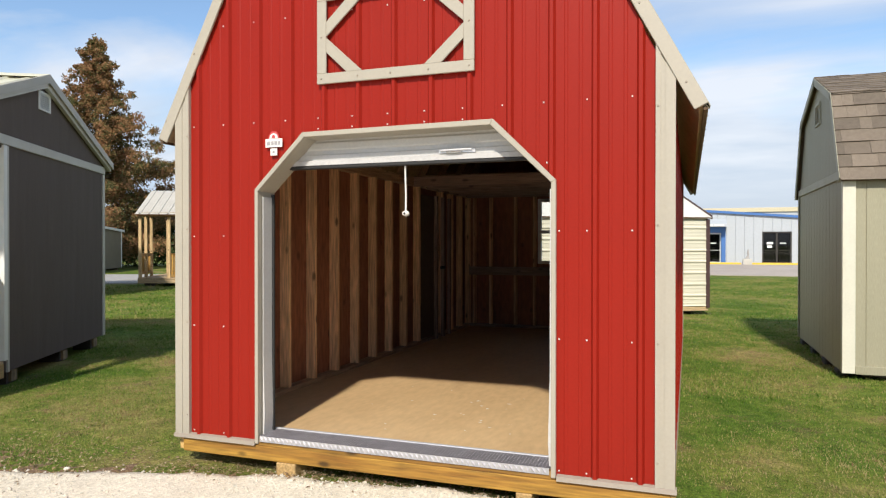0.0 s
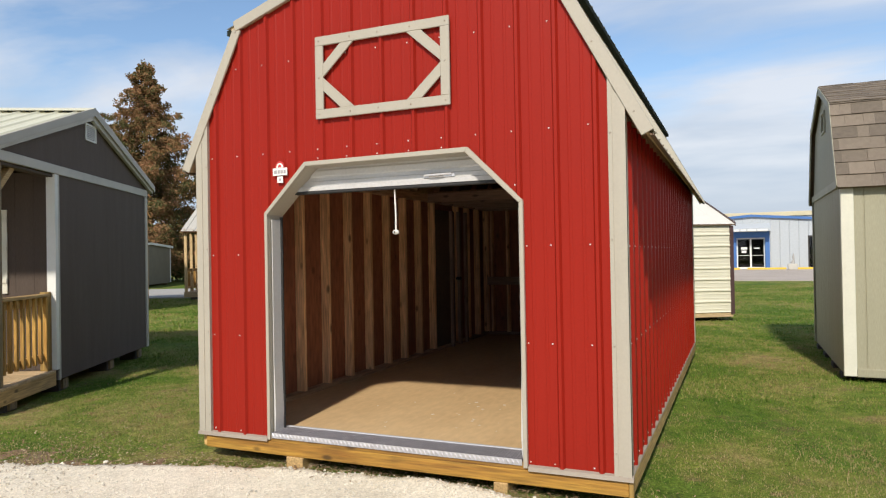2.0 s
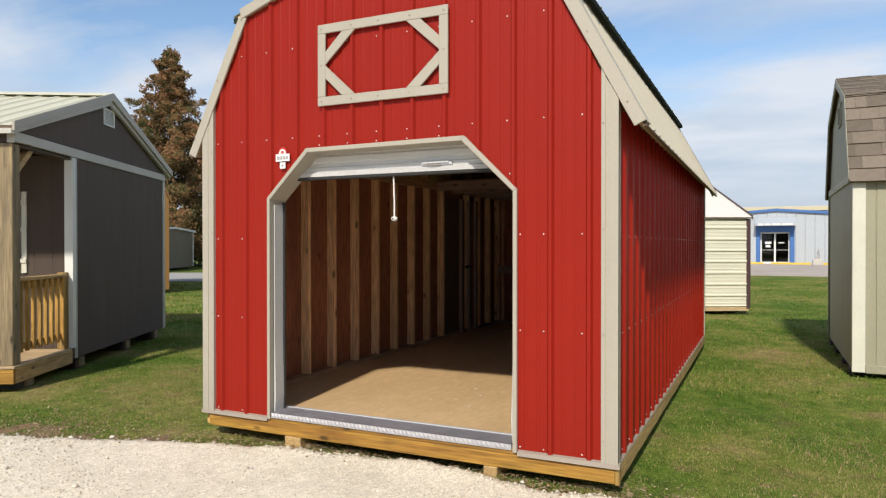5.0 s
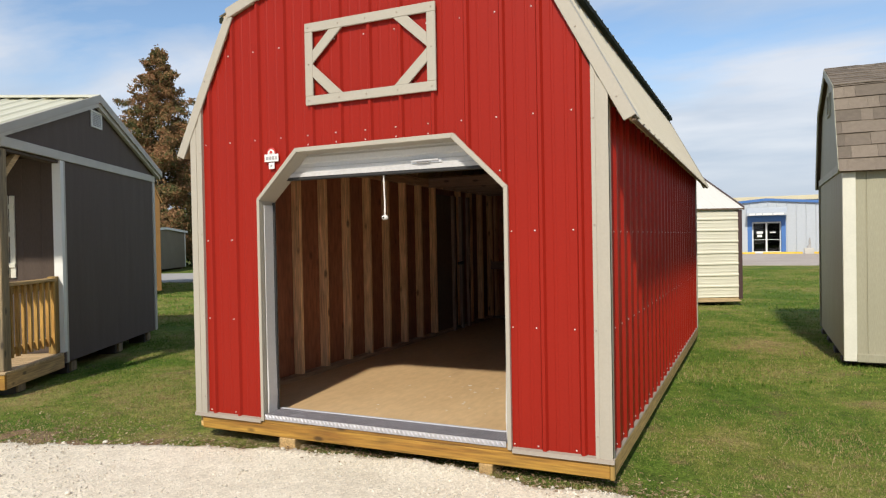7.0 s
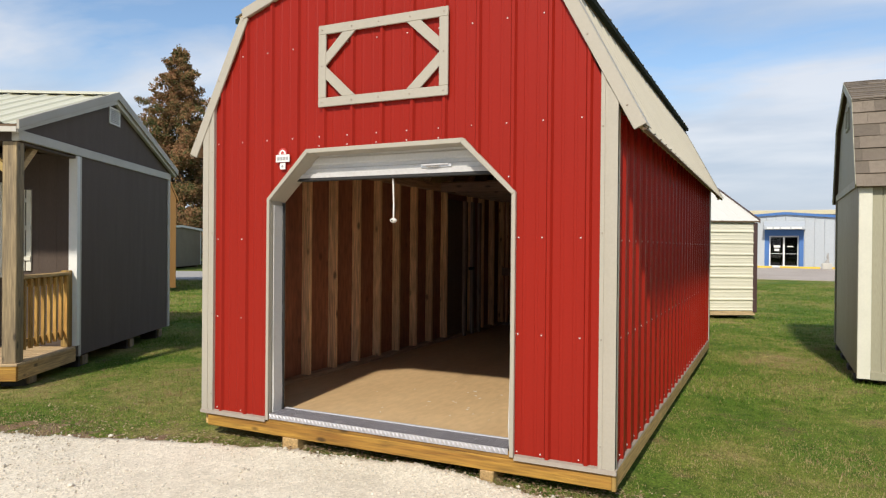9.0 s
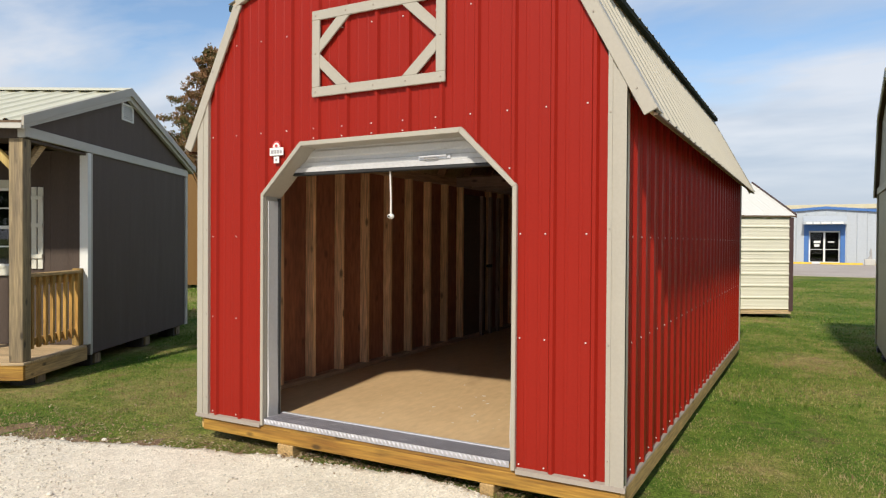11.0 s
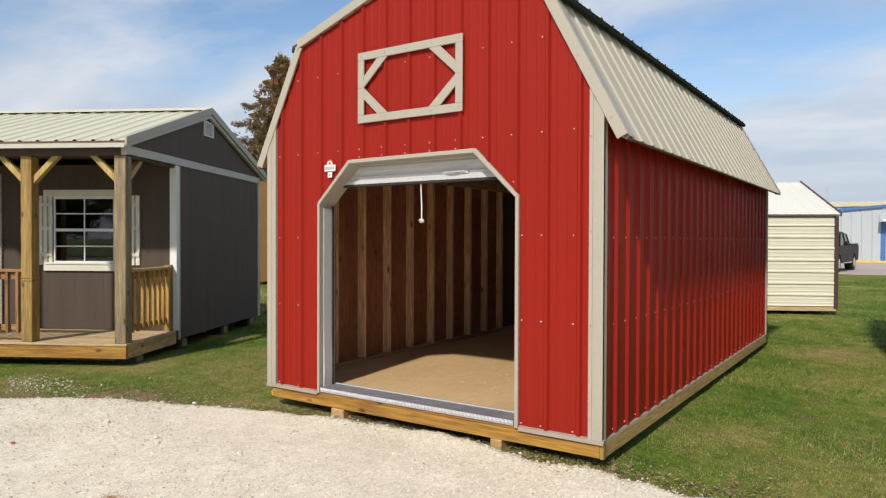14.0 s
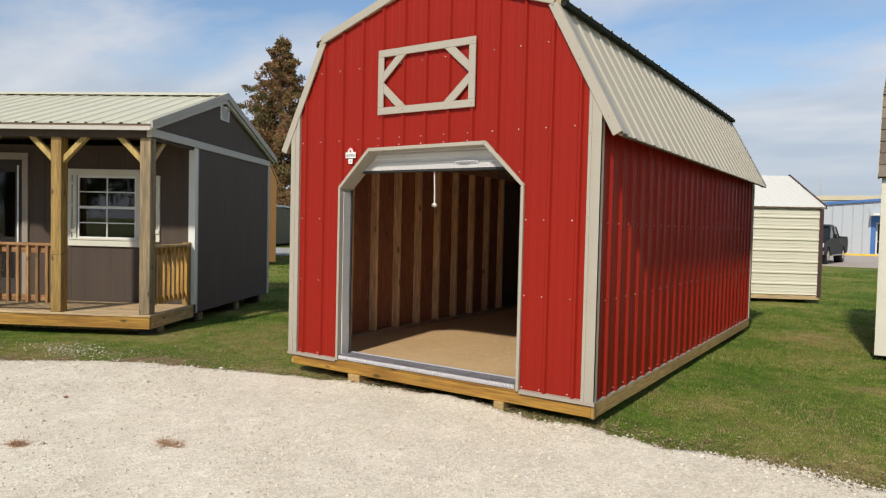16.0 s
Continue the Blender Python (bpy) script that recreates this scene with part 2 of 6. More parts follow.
HONEY = material("honey_stained_siding", (0.225, 0.115, 0.028), 0.6, vary=0.12, scale=1.5, grain=30, bump=0.1, stretch=(6, 6, 0.6), second=(0.20, 0.095, 0.022))
OLIVE = material("olive_brown_siding", (0.175, 0.148, 0.105), 0.65, vary=0.1, scale=1.5, grain=30, bump=0.1)
BLUE_WALL = material("pale_blue_wall_steel", (0.435, 0.465, 0.49), 0.5, vary=0.05, scale=0.4, grain=8, bump=0.02, second=(0.40, 0.43, 0.46))
BLUE = material("blue_trim_steel", (0.055, 0.155, 0.40), 0.5, vary=0.06, scale=0.6, grain=8, bump=0.02)
TAN_ROOF = material("tan_fascia_steel", (0.60, 0.53, 0.35), 0.5, vary=0.05, scale=0.4, grain=8, bump=0.02)
YELLOW = material("yellow_kerb_paint", (0.72, 0.48, 0.05), 0.7, vary=0.15, scale=1, grain=12, bump=0.05)
ASPHALT = material("worn_grey_asphalt", (0.37, 0.315, 0.270), 0.9, vary=0.2, scale=0.35, grain=12, bump=0.2, second=(0.46, 0.40, 0.345), amount=0.8)
CONCRETE = material("pale_road_surface", (0.36, 0.345, 0.32), 0.9, vary=0.12, scale=0.4, grain=25, bump=0.15, second=(0.28, 0.27, 0.25))
BLOCK = material("grey_concrete_block", (0.066, 0.060, 0.054), 0.9, vary=0.18, scale=6, grain=60, bump=0.3)
BARK = material("grey_brown_bark", (0.13, 0.095, 0.07), 0.9, vary=0.3, scale=3, grain=20, bump=0.5, stretch=(3, 3, 0.6))
CAR_PAINT = material("dark_grey_car_paint", (0.012, 0.013, 0.013), 0.45, vary=0.03, bump=0.0, coat=0.0, spec=0.2)
DRIP = material("dark_green_drip_edge", (0.022, 0.026, 0.018), 0.85, vary=0.15, scale=6, grain=40, bump=0.05, spec=0.1)
SIDE_RIM = wood("pale_treated_rim_lumber", (0.56, 0.36, 0.13), (0.40, 0.24, 0.08), "y", knots=0.8)
TYRE = material("tyre_rubber", (0.02, 0.02, 0.02), 0.85, vary=0.1, bump=0.05)
CHROME = material("chrome", (0.7, 0.7, 0.72), 0.15, metal=1.0, vary=0.03, bump=0.0)
LIP = material("shaded_lip_aluminium", (0.42, 0.41, 0.41), 0.5, metal=0.2, vary=0.2, scale=5, grain=60, bump=0.05)
LAMP_LENS = material("clear_lamp_lens", (0.7, 0.7, 0.68), 0.1, vary=0.02, bump=0.0, coat=0.5)
# near-black colour put in for unlit rooms behind glass; also colours dark door frames
DARK_ROOM = material("room_shade_and_frame_dark", (0.05, 0.045, 0.04), 0.9, vary=0.15, bump=0.05)


def glass(name, tint, rough=0.02, ior=1.45):
    m = bpy.data.materials.new(name)
    m.use_nodes = True
    b = m.node_tree.nodes["Principled BSDF"]
    b.inputs["Base Color"].default_value = (*tint, 1)
    b.inputs["Transmission Weight"].default_value = 1.0
    b.inputs["Roughness"].default_value, b.inputs["IOR"].default_value = rough, ior
    return m


BLACK_GLASS = material("dark_car_glass", (0.020, 0.024, 0.026), 0.08, vary=0.05, scale=1.5, bump=0.0)
SOIL = material("pebbly_brown_soil", (0.215, 0.120, 0.068), 0.95, vary=0.6, scale=3.5, grain=70, bump=0.9, second=(0.185, 0.150, 0.075), amount=0.9)
GLASS = glass("window_glass", (0.93, 0.95, 0.94))
DARK_GLASS = glass("tinted_window_glass", (0.25, 0.27, 0.28))
COATED_GLASS = glass("coated_double_glazing", (0.26, 0.24, 0.25), 0.02, 1.75)


def ground_material(name, kind):
    """Turf with green, straw and bare patches, or crushed white stone."""
    m = bpy.data.materials.new(name)
    m.use_nodes = True
    n, l = m.node_tree.nodes, m.node_tree.links
    bsdf = n["Principled BSDF"]
    bsdf.inputs["Roughness"].default_value = 0.95
    bsdf.inputs["Specular IOR Level"].default_value = 0.15
    co = n.new("ShaderNodeTexCoord")

    def tex(scale, detail=5.0, rough=0.6, dist=0.0):
        t = n.new("ShaderNodeTexNoise")
        t.inputs["Scale"].default_value, t.inputs["Detail"].default_value = scale, detail
        t.inputs["Roughness"].default_value, t.inputs["Distortion"].default_value = rough, dist
        l.new(co.outputs["Object"], t.inputs["Vector"])
        return t

    def ramp(src, *stops):
        r = n.new("ShaderNodeValToRGB")
        while len(r.color_ramp.elements) < len(stops):
            r.color_ramp.elements.new(0.5)
        for e, (p, c) in zip(r.color_ramp.elements, stops):
            e.position, e.color = p, (*c, 1)
        l.new(src, r.inputs[0])
        return r.outputs[0]

    def mix(fac, a, b, how="MIX"):
        x = n.new("ShaderNodeMixRGB")
        x.blend_type = how
        if isinstance(fac, float):
            x.inputs[0].default_value = fac
        else:
            l.new(fac, x.inputs[0])
        l.new(a, x.inputs[1])
        l.new(b, x.inputs[2])
        return x.outputs[0]

    if kind == "turf":
        a = ramp(tex(0.55, 6, 0.65, 0.6).outputs["Fac"], (0.39, (0.080, 0.143, 0.018)), (0.53, (0.150, 0.182, 0.036)), (0.675, (0.290, 0.232, 0.100)))
        b = ramp(tex(60, 3).outputs["Fac"], (0.3, (0.45, 0.45, 0.45)), (0.7, (1.5, 1.5, 1.5)))
        c = ramp(tex(2.3, 5, 0.7).outputs["Fac"], (0.55, (0, 0, 0)), (0.70, (0.75, 0.75, 0.75)))
        bare = ramp(tex(18, 4).outputs["Fac"], (0.3, (0.14, 0.085, 0.048)), (0.7, (0.235, 0.165, 0.10)))
        fine = ramp(tex(6.5, 5, 0.75, 0.8).outputs["Fac"], (0.34, (0.62, 0.66, 0.55)), (0.66, (1.30, 1.22, 1.15)))
        color = mix(1.0, mix(1.0, mix(c, a, bare), b, "MULTIPLY"), fine, "MULTIPLY")
        high, strength = tex(55, 4).outputs["Fac"], 0.6
    else:
        a = ramp(tex(1.1, 5, 0.65).outputs["Fac"], (0.38, (0.800, 0.728, 0.592)), (0.66, (0.715, 0.640, 0.510)))
        v = n.new("ShaderNodeTexVoronoi")
        v.inputs["Scale"].default_value = 62
        l.new(co.outputs["Object"], v.inputs["Vector"])
        b = ramp(v.outputs["Color"], (0.0, (0.76, 0.75, 0.73)), (1.0, (1.12, 1.12, 1.12)))
        dust = ramp(tex(4.5, 6, 0.7, 0.5).outputs["Fac"], (0.36, (0.90, 0.89, 0.88)), (0.62, (1.05, 1.05, 1.05)))
        color = mix(1.0, mix(1.0, a, b, "MULTIPLY"), dust, "MULTIPLY")
        high, strength = mix(0.5, v.outputs["Distance"], tex(120, 4, 0.7).outputs["Fac"]), 0.45
    l.new(color, bsdf.inputs["Base Color"])
    bp = n.new("ShaderNodeBump")
    bp.inputs["Strength"].default_value, bp.inputs["Distance"].default_value = strength, 0.02
    l.new(high, bp.inputs["Height"])
    l.new(bp.outputs[0], bsdf.inputs["Normal"])
    return m


def leaf_material(name, stops, scale=0.6, gain=1.0, spread=0.5):
    """Foliage or blades: colour by clump (gain) and by single leaf (spread)."""
    m = bpy.data.materials.new(name)
    m.use_nodes = True
    n, l = m.node_tree.nodes, m.node_tree.links
    bsdf = n["Principled BSDF"]
    bsdf.inputs["Roughness"].default_value = 0.8
    bsdf.inputs["Specular IOR Level"].default_value = 0.2
    co = n.new("ShaderNodeTexCoord")
    t = n.new("ShaderNodeTexNoise")
    t.inputs["Scale"].default_value, t.inputs["Detail"].default_value, t.inputs["Distortion"].default_value = scale, 6.0, 0.6
    l.new(co.outputs["Object"], t.inputs["Vector"])
    g = n.new("ShaderNodeNewGeometry")
    t2 = n.new("ShaderNodeTexNoise")
    t2.inputs["Scale"].default_value, t2.inputs["Detail"].default_value, t2.inputs["Distortion"].default_value = scale * 7, 5.0, 0.8
    l.new(co.outputs["Object"], t2.inputs["Vector"])
    tm = n.new("ShaderNodeMixRGB")
    tm.inputs[0].default_value = 0.55
    l.new(t.outputs["Fac"], tm.inputs[1])
    l.new(t2.outputs["Fac"], tm.inputs[2])
    mx = n.new("ShaderNodeMath")
    mx.operation, mx.inputs[1].default_value = "MULTIPLY_ADD", spread
    l.new(g.outputs["Random Per Island"], mx.inputs[0])
    sh = n.new("ShaderNodeMath")
    sh.operation, sh.inputs[1].default_value = "MULTIPLY_ADD", gain
    sh.inputs[2].default_value = 0.5 - 0.5 * gain - 0.5 * spread
    l.new(tm.outputs[0], sh.inputs[0])
    l.new(sh.outputs[0], mx.inputs[2])
    r = n.new("ShaderNodeValToRGB")
    while len(r.color_ramp.elements) < len(stops):
        r.color_ramp.elements.new(0.5)
    for e, (p, c) in zip(r.color_ramp.elements, stops):
        e.position, e.color = p, (*c, 1)
    l.new(mx.outputs[0], r.inputs[0])
    l.new(r.outputs[0], bsdf.inputs["Base Color"])
    tr = n.new("ShaderNodeBsdfTranslucent")
    l.new(r.outputs[0], tr.inputs["Color"])
    ms = n.new("ShaderNodeMixShader")
    ms.inputs[0].default_value = 0.25
    l.new(bsdf.outputs[0], ms.inputs[1])
    l.new(tr.outputs[0], ms.inputs[2])
    l.new(ms.outputs[0], n["Material Output"].inputs["Surface"])
    return m


TURF = ground_material("mown_turf", "turf")
STONE = ground_material("crushed_white_limestone", "stone")
BLADE = leaf_material("grass_blades", ((0.19, (0.060, 0.120, 0.012)), (0.385, (0.116, 0.204, 0.025)), (0.545, (0.195, 0.250, 0.050)), (0.725, (0.350, 0.305, 0.115)), (0.88, (0.285, 0.180, 0.095))), 0.55, 2.2, 0.36)
DRY_BLADE = leaf_material("straw_grass_blades", ((0.24, (0.120, 0.180, 0.025)), (0.40, (0.230, 0.245, 0.065)), (0.54, (0.330, 0.275, 0.115)), (0.68, (0.420, 0.335, 0.170)), (0.80, (0.215, 0.130, 0.070))), 1.3, 1.7, 0.4)
PEBBLE = material("white_limestone_chips", (0.60, 0.545, 0.445), 0.9, vary=0.12, scale=8, grain=80, bump=0.15, second=(0.50, 0.445, 0.365), island=0.2)
DRY_WEED = leaf_material("dry_weed", ((0.3, (0.36, 0.19, 0.10)), (0.7, (0.56, 0.36, 0.21))), 4)
LITTER = leaf_material("dead_leaf_litter", ((0.2, (0.16, 0.10, 0.055)), (0.5, (0.30, 0.20, 0.11)), (0.8, (0.48, 0.38, 0.24))), 3, 1.2, 0.7)
CYPRESS = leaf_material("rusty_cypress_needles", ((0.28, (0.085, 0.095, 0.034)), (0.44, (0.165, 0.130, 0.052)), (0.58, (0.275, 0.150, 0.068)), (0.80, (0.36, 0.190, 0.098))), 0.32, 1.9, 0.34)
GREENERY = leaf_material("dark_green_leaves", ((0.3, (0.030, 0.052, 0.016)), (0.7, (0.085, 0.105, 0.035))), 0.7)


# ---- building helpers ----
def part(name, bm, mat, parent=None, label="", m=None):
    me = bpy.data.meshes.new(name)
    bmesh.ops.recalc_face_normals(bm, faces=bm.faces)
    bm.to_mesh(me)
    bm.free()
    me.materials.append(mat)
    ob = new(name, me)
    if parent:
        ob.parent = parent
    if m is not None:
        ob.matrix_basis = m
    if label:
        ob["label"] = label
    return ob


def mesh_part(name, verts, faces, mat, parent=None, label="", flip=False):
    me = bpy.data.meshes.new(name)
    me.from_pydata(verts, [], faces)
    me.update()
    me.materials.append(mat)
    ob = new(name, me)
    if parent:
        ob.parent = parent
    if label:
        ob["label"] = label
    return ob


def again(name, ob, m, parent=None, label=""):
    """Another piece on the same mesh."""
    o = new(name, ob.data)
    o.parent = parent or ob.parent
    o.matrix_basis = m
    if label:
        o["label"] = label
    return o


def thing(name, m, label, category, group="", kind=""):
    e = new(name)
    e.matrix_basis = m
    e.empty_display_size = 0.3
    return tagged(e, label, category, group, kind)


def box(x0, x1, y0, y1, z0, z1, edge=0.0, bm=None):
    bm = bm or bmesh.new()
    made = bmesh.ops.create_cube(bm, size=1.0)["verts"]
    for v in made:
        v.co = Vector((x0 + (v.co.x + 0.5) * (x1 - x0), y0 + (v.co.y + 0.5) * (y1 - y0), z0 + (v.co.z + 0.5) * (z1 - z0)))
    if edge:
        es = {e for v in made for e in v.link_edges}
        bmesh.ops.bevel(bm, geom=list(es), offset=edge, segments=1, affect="EDGES")
    return bm


def prism(points, a, b, axis="y", bm=None, edge=0.0):
    """A polygon of (p, q) drawn out from a to b along an axis: p, q are x, z for y; y, z for x; x, y for z."""
    bm = bm or bmesh.new()
    put = {"y": lambda p, q, k: (p, k, q), "x": lambda p, q, k: (k, p, q), "z": lambda p, q, k: (p, q, k)}[axis]
    lo = [bm.verts.new(put(p, q, a)) for p, q in points]
    hi = [bm.verts.new(put(p, q, b)) for p, q in points]
    bm.faces.new(lo)
    bm.faces.new(hi[::-1])
    for k in range(len(points)):
        j = (k + 1) % len(points)
        bm.faces.new((lo[k], hi[k], hi[j], lo[j]))
    if edge:
        bmesh.ops.bevel(bm, geom=list(bm.edges), offset=edge, segments=1, affect="EDGES")
    return bm


def bar(p, q, wide, thick, edge=0.0, up=(0, 0, 1), bm=None):
    """A straight timber from p to q; wide: across up's plane, thick: along up."""
    p, q = Vector(p), Vector(q)
    way = (q - p).normalized()
    side = way.cross(Vector(up)).normalized()
    top = side.cross(way)
    bm2 = bm or bmesh.new()
    corner = lambda o, s, t: bm2.verts.new(o + side * (s * wide / 2) + top * (t * thick / 2))
    a = [corner(p, s, t) for s, t in ((-1, -1), (1, -1), (1, 1), (-1, 1))]
    b = [corner(q, s, t) for s, t in ((-1, -1), (1, -1), (1, 1), (-1, 1))]
    fs = [bm2.faces.new(a[::-1]), bm2.faces.new(b)] + [bm2.faces.new((a[k], a[(k + 1) % 4], b[(k + 1) % 4], b[k])) for k in range(4)]
    if edge:
        bmesh.ops.bevel(bm2, geom=list({e for f in fs for e in f.edges}), offset=edge, segments=1, affect="EDGES")
    return bm2


def tube(points, radii, sides=8, bm=None):
    """A round rod through points, capped."""
    bm = bm or bmesh.new()
    points = [Vector(p) for p in points]
    rings = []
    for k, p in enumerate(points):
        way = (points[min(k + 1, len(points) - 1)] - points[max(k - 1, 0)]).normalized()
        s = way.orthogonal().normalized()
        t = way.cross(s)
        r = radii[k] if isinstance(radii, (list, tuple)) else radii
        rings.append([bm.verts.new(p + r * (math.cos(a) * s + math.sin(a) * t)) for a in (2 * math.pi * j / sides for j in range(sides))])
    for a, b in zip(rings, rings[1:]):
        # match the rings by the nearest start so that they don't twist
        off = min(range(sides), key=lambda o: (a[0].co - b[o].co).length)
        for j in range(sides):
            bm.faces.new((a[j], a[(j + 1) % sides], b[(j + 1 + off) % sides], b[(j + off) % sides]))
    bm.faces.new(rings[0][::-1])
    bm.faces.new(rings[-1])
    return bm


def rib_line(a, b, centre, pitch=0.2286, high=0.019, minor=0.0035, extra=(), foot=0.029, crest=0.012):
    """Breakpoints (along, height) of a ribbed steel sheet: tall ribs with two shallow swages between."""
    pts = [(a, 0.0), (b, 0.0)]
    k0, k1 = math.floor((a - centre) / pitch) - 1, math.ceil((b - centre) / pitch) + 1
    for k in range(k0, k1 + 1):
        c = centre + k * pitch
        shape = [(-foot, 0), (-crest, high), (crest, high), (foot, 0)]
        for f in (1 / 3, 2 / 3):
            shape += [(pitch * f - 0.011, 0), (pitch * f - 0.006, minor), (pitch * f + 0.006, minor), (pitch * f + 0.011, 0)]
        pts += [(c + s, h) for s, h in shape if a < c + s < b]
    pts.sort()
    xs, hs = [p[0] for p in pts], [p[1] for p in pts]
    for e in extra:
        if a < e < b:
            pts.append((e, float(np.interp(e, xs, hs))))
    return sorted(set(pts))


def sheet(name, pts, layers, place, mat, parent, label=""):
    """A ribbed sheet: each layer (test(mid), low(s), high(s)) fills strips between neighbouring breakpoints."""
    verts, faces = [], []
    for (s0, h0), (s1, h1) in zip(pts, pts[1:]):
        mid = (s0 + s1) / 2
        for test, lo, hi in layers:
            if not test(mid):
                continue
            q = [place(s0, h0, lo(s0)), place(s1, h1, lo(s1)), place(s1, h1, hi(s1)), place(s0, h0, hi(s0))]
            faces.append(tuple(range(len(verts), len(verts) + 4)))
            verts += q
    return mesh_part(name, verts, faces, mat, parent, label)


def dots(name, places, normal, mat, parent, r=0.007, label=""):
    """Screw heads: low six-sided domes on a face."""
    n = Vector(normal).normalized()
    s = n.orthogonal().normalized()
    t = n.cross(s)
    verts, faces = [], []
    for p in places:
        p = Vector(p)
        base = len(verts)
        for rr, hh in ((r, 0.0), (r * 0.75, 0.004)):
            verts += [p + n * hh + rr * (math.cos(a) * s + math.sin(a) * t) for a in (math.pi / 3 * j for j in range(6))]
        for j in range(6):
            faces.append((base + j, base + (j + 1) % 6, base + 6 + (j + 1) % 6, base + 6 + j))
        faces.append(tuple(base + 6 + j for j in range(6)))
    ob = mesh_part(name, verts, faces, mat, parent, label)
    return tagged(ob, kind="stuff")


def lerp_line(points):
    xs, ys = [p[0] for p in points], [p[1] for p in points]
    return lambda s: float(np.interp(s, xs, ys))


def dips(x, y):
    """The gentle unevenness of the lawn."""
    near = max(0.0, 1 - max(abs(x) / 14, abs(y - 5) / 18))
    # the lawn sinks a little round the porch cabin, which stands clear of it on its blocks
    px, py = x + 4.47, y - 0.42
    u, v = 0.877 * px + 0.480 * py, 0.877 * py - 0.480 * px
    gap = math.hypot(max(u, -7.3 - u, 0.0), max(-v, v - 4.3, 0.0))
    sink = 0.065 * max(0.0, 1 - gap / 1.1) ** 1.5
    return -sink + (noise.noise((x * 0.45, y * 0.45, 0.3)) * 0.03 + noise.noise((x * 1.7, y * 1.7, 2.1)) * 0.012) * near - 0.02

# ---- ground ----
def ground():
    near = lambda a, b, n: list(np.linspace(a, b, n))
    xs = [-1500, -600, -250, -110, -60, -35, -22] + near(-14, 10, 97) + [16, 25, 40, 70, 130, 300, 700, 1500]
    ys = [-1500, -500, -150, -60, -25, -14] + near(-9, 16, 97) + [20, 28, 40, 60, 100, 180, 400, 900, 1500]
    verts = [(x, y, dips(x, y)) for y in ys for x in xs]
    w = len(xs)
    faces = [(j * w + i, j * w + i + 1, (j + 1) * w + i + 1, (j + 1) * w + i) for j in range(len(ys) - 1) for i in range(w - 1)]
    ob = mesh_part("ground", verts, faces, TURF)
    for p in ob.data.polygons:
        p.use_smooth = True
    return tagged(ob, "mown lawn with green, straw and bare brown patches", "lawn", kind="structure")


ground()

EDGE = lerp_line([(-30, -15.5), (-8, -4.4), (-5.2, -2.35), (-3.87, -1.56), (-2.8, -0.74), (-1.93, -0.44), (-1.38, -0.27), (-0.6, -0.08),
                  (0.3, 0.03), (0.86, -0.05), (1.2, -0.10), (1.5, -0.08), (2.05, -0.14), (2.6, -0.10), (3.2, -0.18), (5, -0.5), (9, -1.5), (30, -8)])


def gravel_edge(x):
    return EDGE(x) + 0.055 * noise.noise((x * 2.3, 0.4, 1.2)) + 0.05 * noise.noise((x * 7.1, 1.4, 3.2)) + 0.025 * noise.noise((x * 19.0, 1.4, 6.2))


def stones_height(x, y):
    # stones pushed up against the foot of the shed lie in small mounds
    heap = max(0.0, 1 - abs(x - 0.1) / 0.95) ** 0.5 * math.exp(-((y + 0.10) / 0.10) ** 2) * (0.020 + 0.035 * noise.noise((x * 4.3, 0.7, 2.0)))
    return 0.012 + 0.012 * noise.noise((x * 1.3, y * 1.3, 5.0)) + 0.007 * noise.noise((x * 6, y * 6, 1.0)) + max(heap, 0.0)


def gravel():
    xs = [-30, -20, -12] + list(np.linspace(-8, 7, 421)) + [12, 20, 30]
    # the last row lies unseen behind, added so window panes mirror stone, not lawn
    fs = [0, 0.03, 0.08, 0.15, 0.25, 0.4] + list(np.linspace(0.6, 5.5, 50)) + [8, 14, 25, 40]
    verts = []
    for f in fs:
        for x in xs:
            y = gravel_edge(x) - f
            z = stones_height(x, y) if f else dips(x, y) - 0.01
            verts.append((x, y, z))
    w = len(xs)
    faces = [(j * w + i, j * w + i + 1, (j + 1) * w + i + 1, (j + 1) * w + i) for j in range(len(fs) - 1) for i in range(w - 1)]
    faces = [f[::-1] for f in faces]
    ob = mesh_part("gravel_drive", verts, faces, STONE)
    for p in ob.data.polygons:
        p.use_smooth = True
    return tagged(ob, "drive of compacted crushed white limestone", "gravel drive", kind="structure")


gravel()


def soil_width(x):
    wide = float(np.interp(x, [-7, -4.8, -3.9, -3.2, -2.5, -1.9, -1.4, 0, 1.5, 2.2, 3.2, 6], [0.62, 0.66, 0.60, 0.48, 0.40, 0.30, 0.09, 0.07, 0.08, 0.14, 0.20, 0.22]))
    return wide * (1 + 0.7 * noise.noise((x * 1.9, 3.3, 0.2)) + 0.4 * noise.noise((x * 6.5, 1.3, 0.2)))


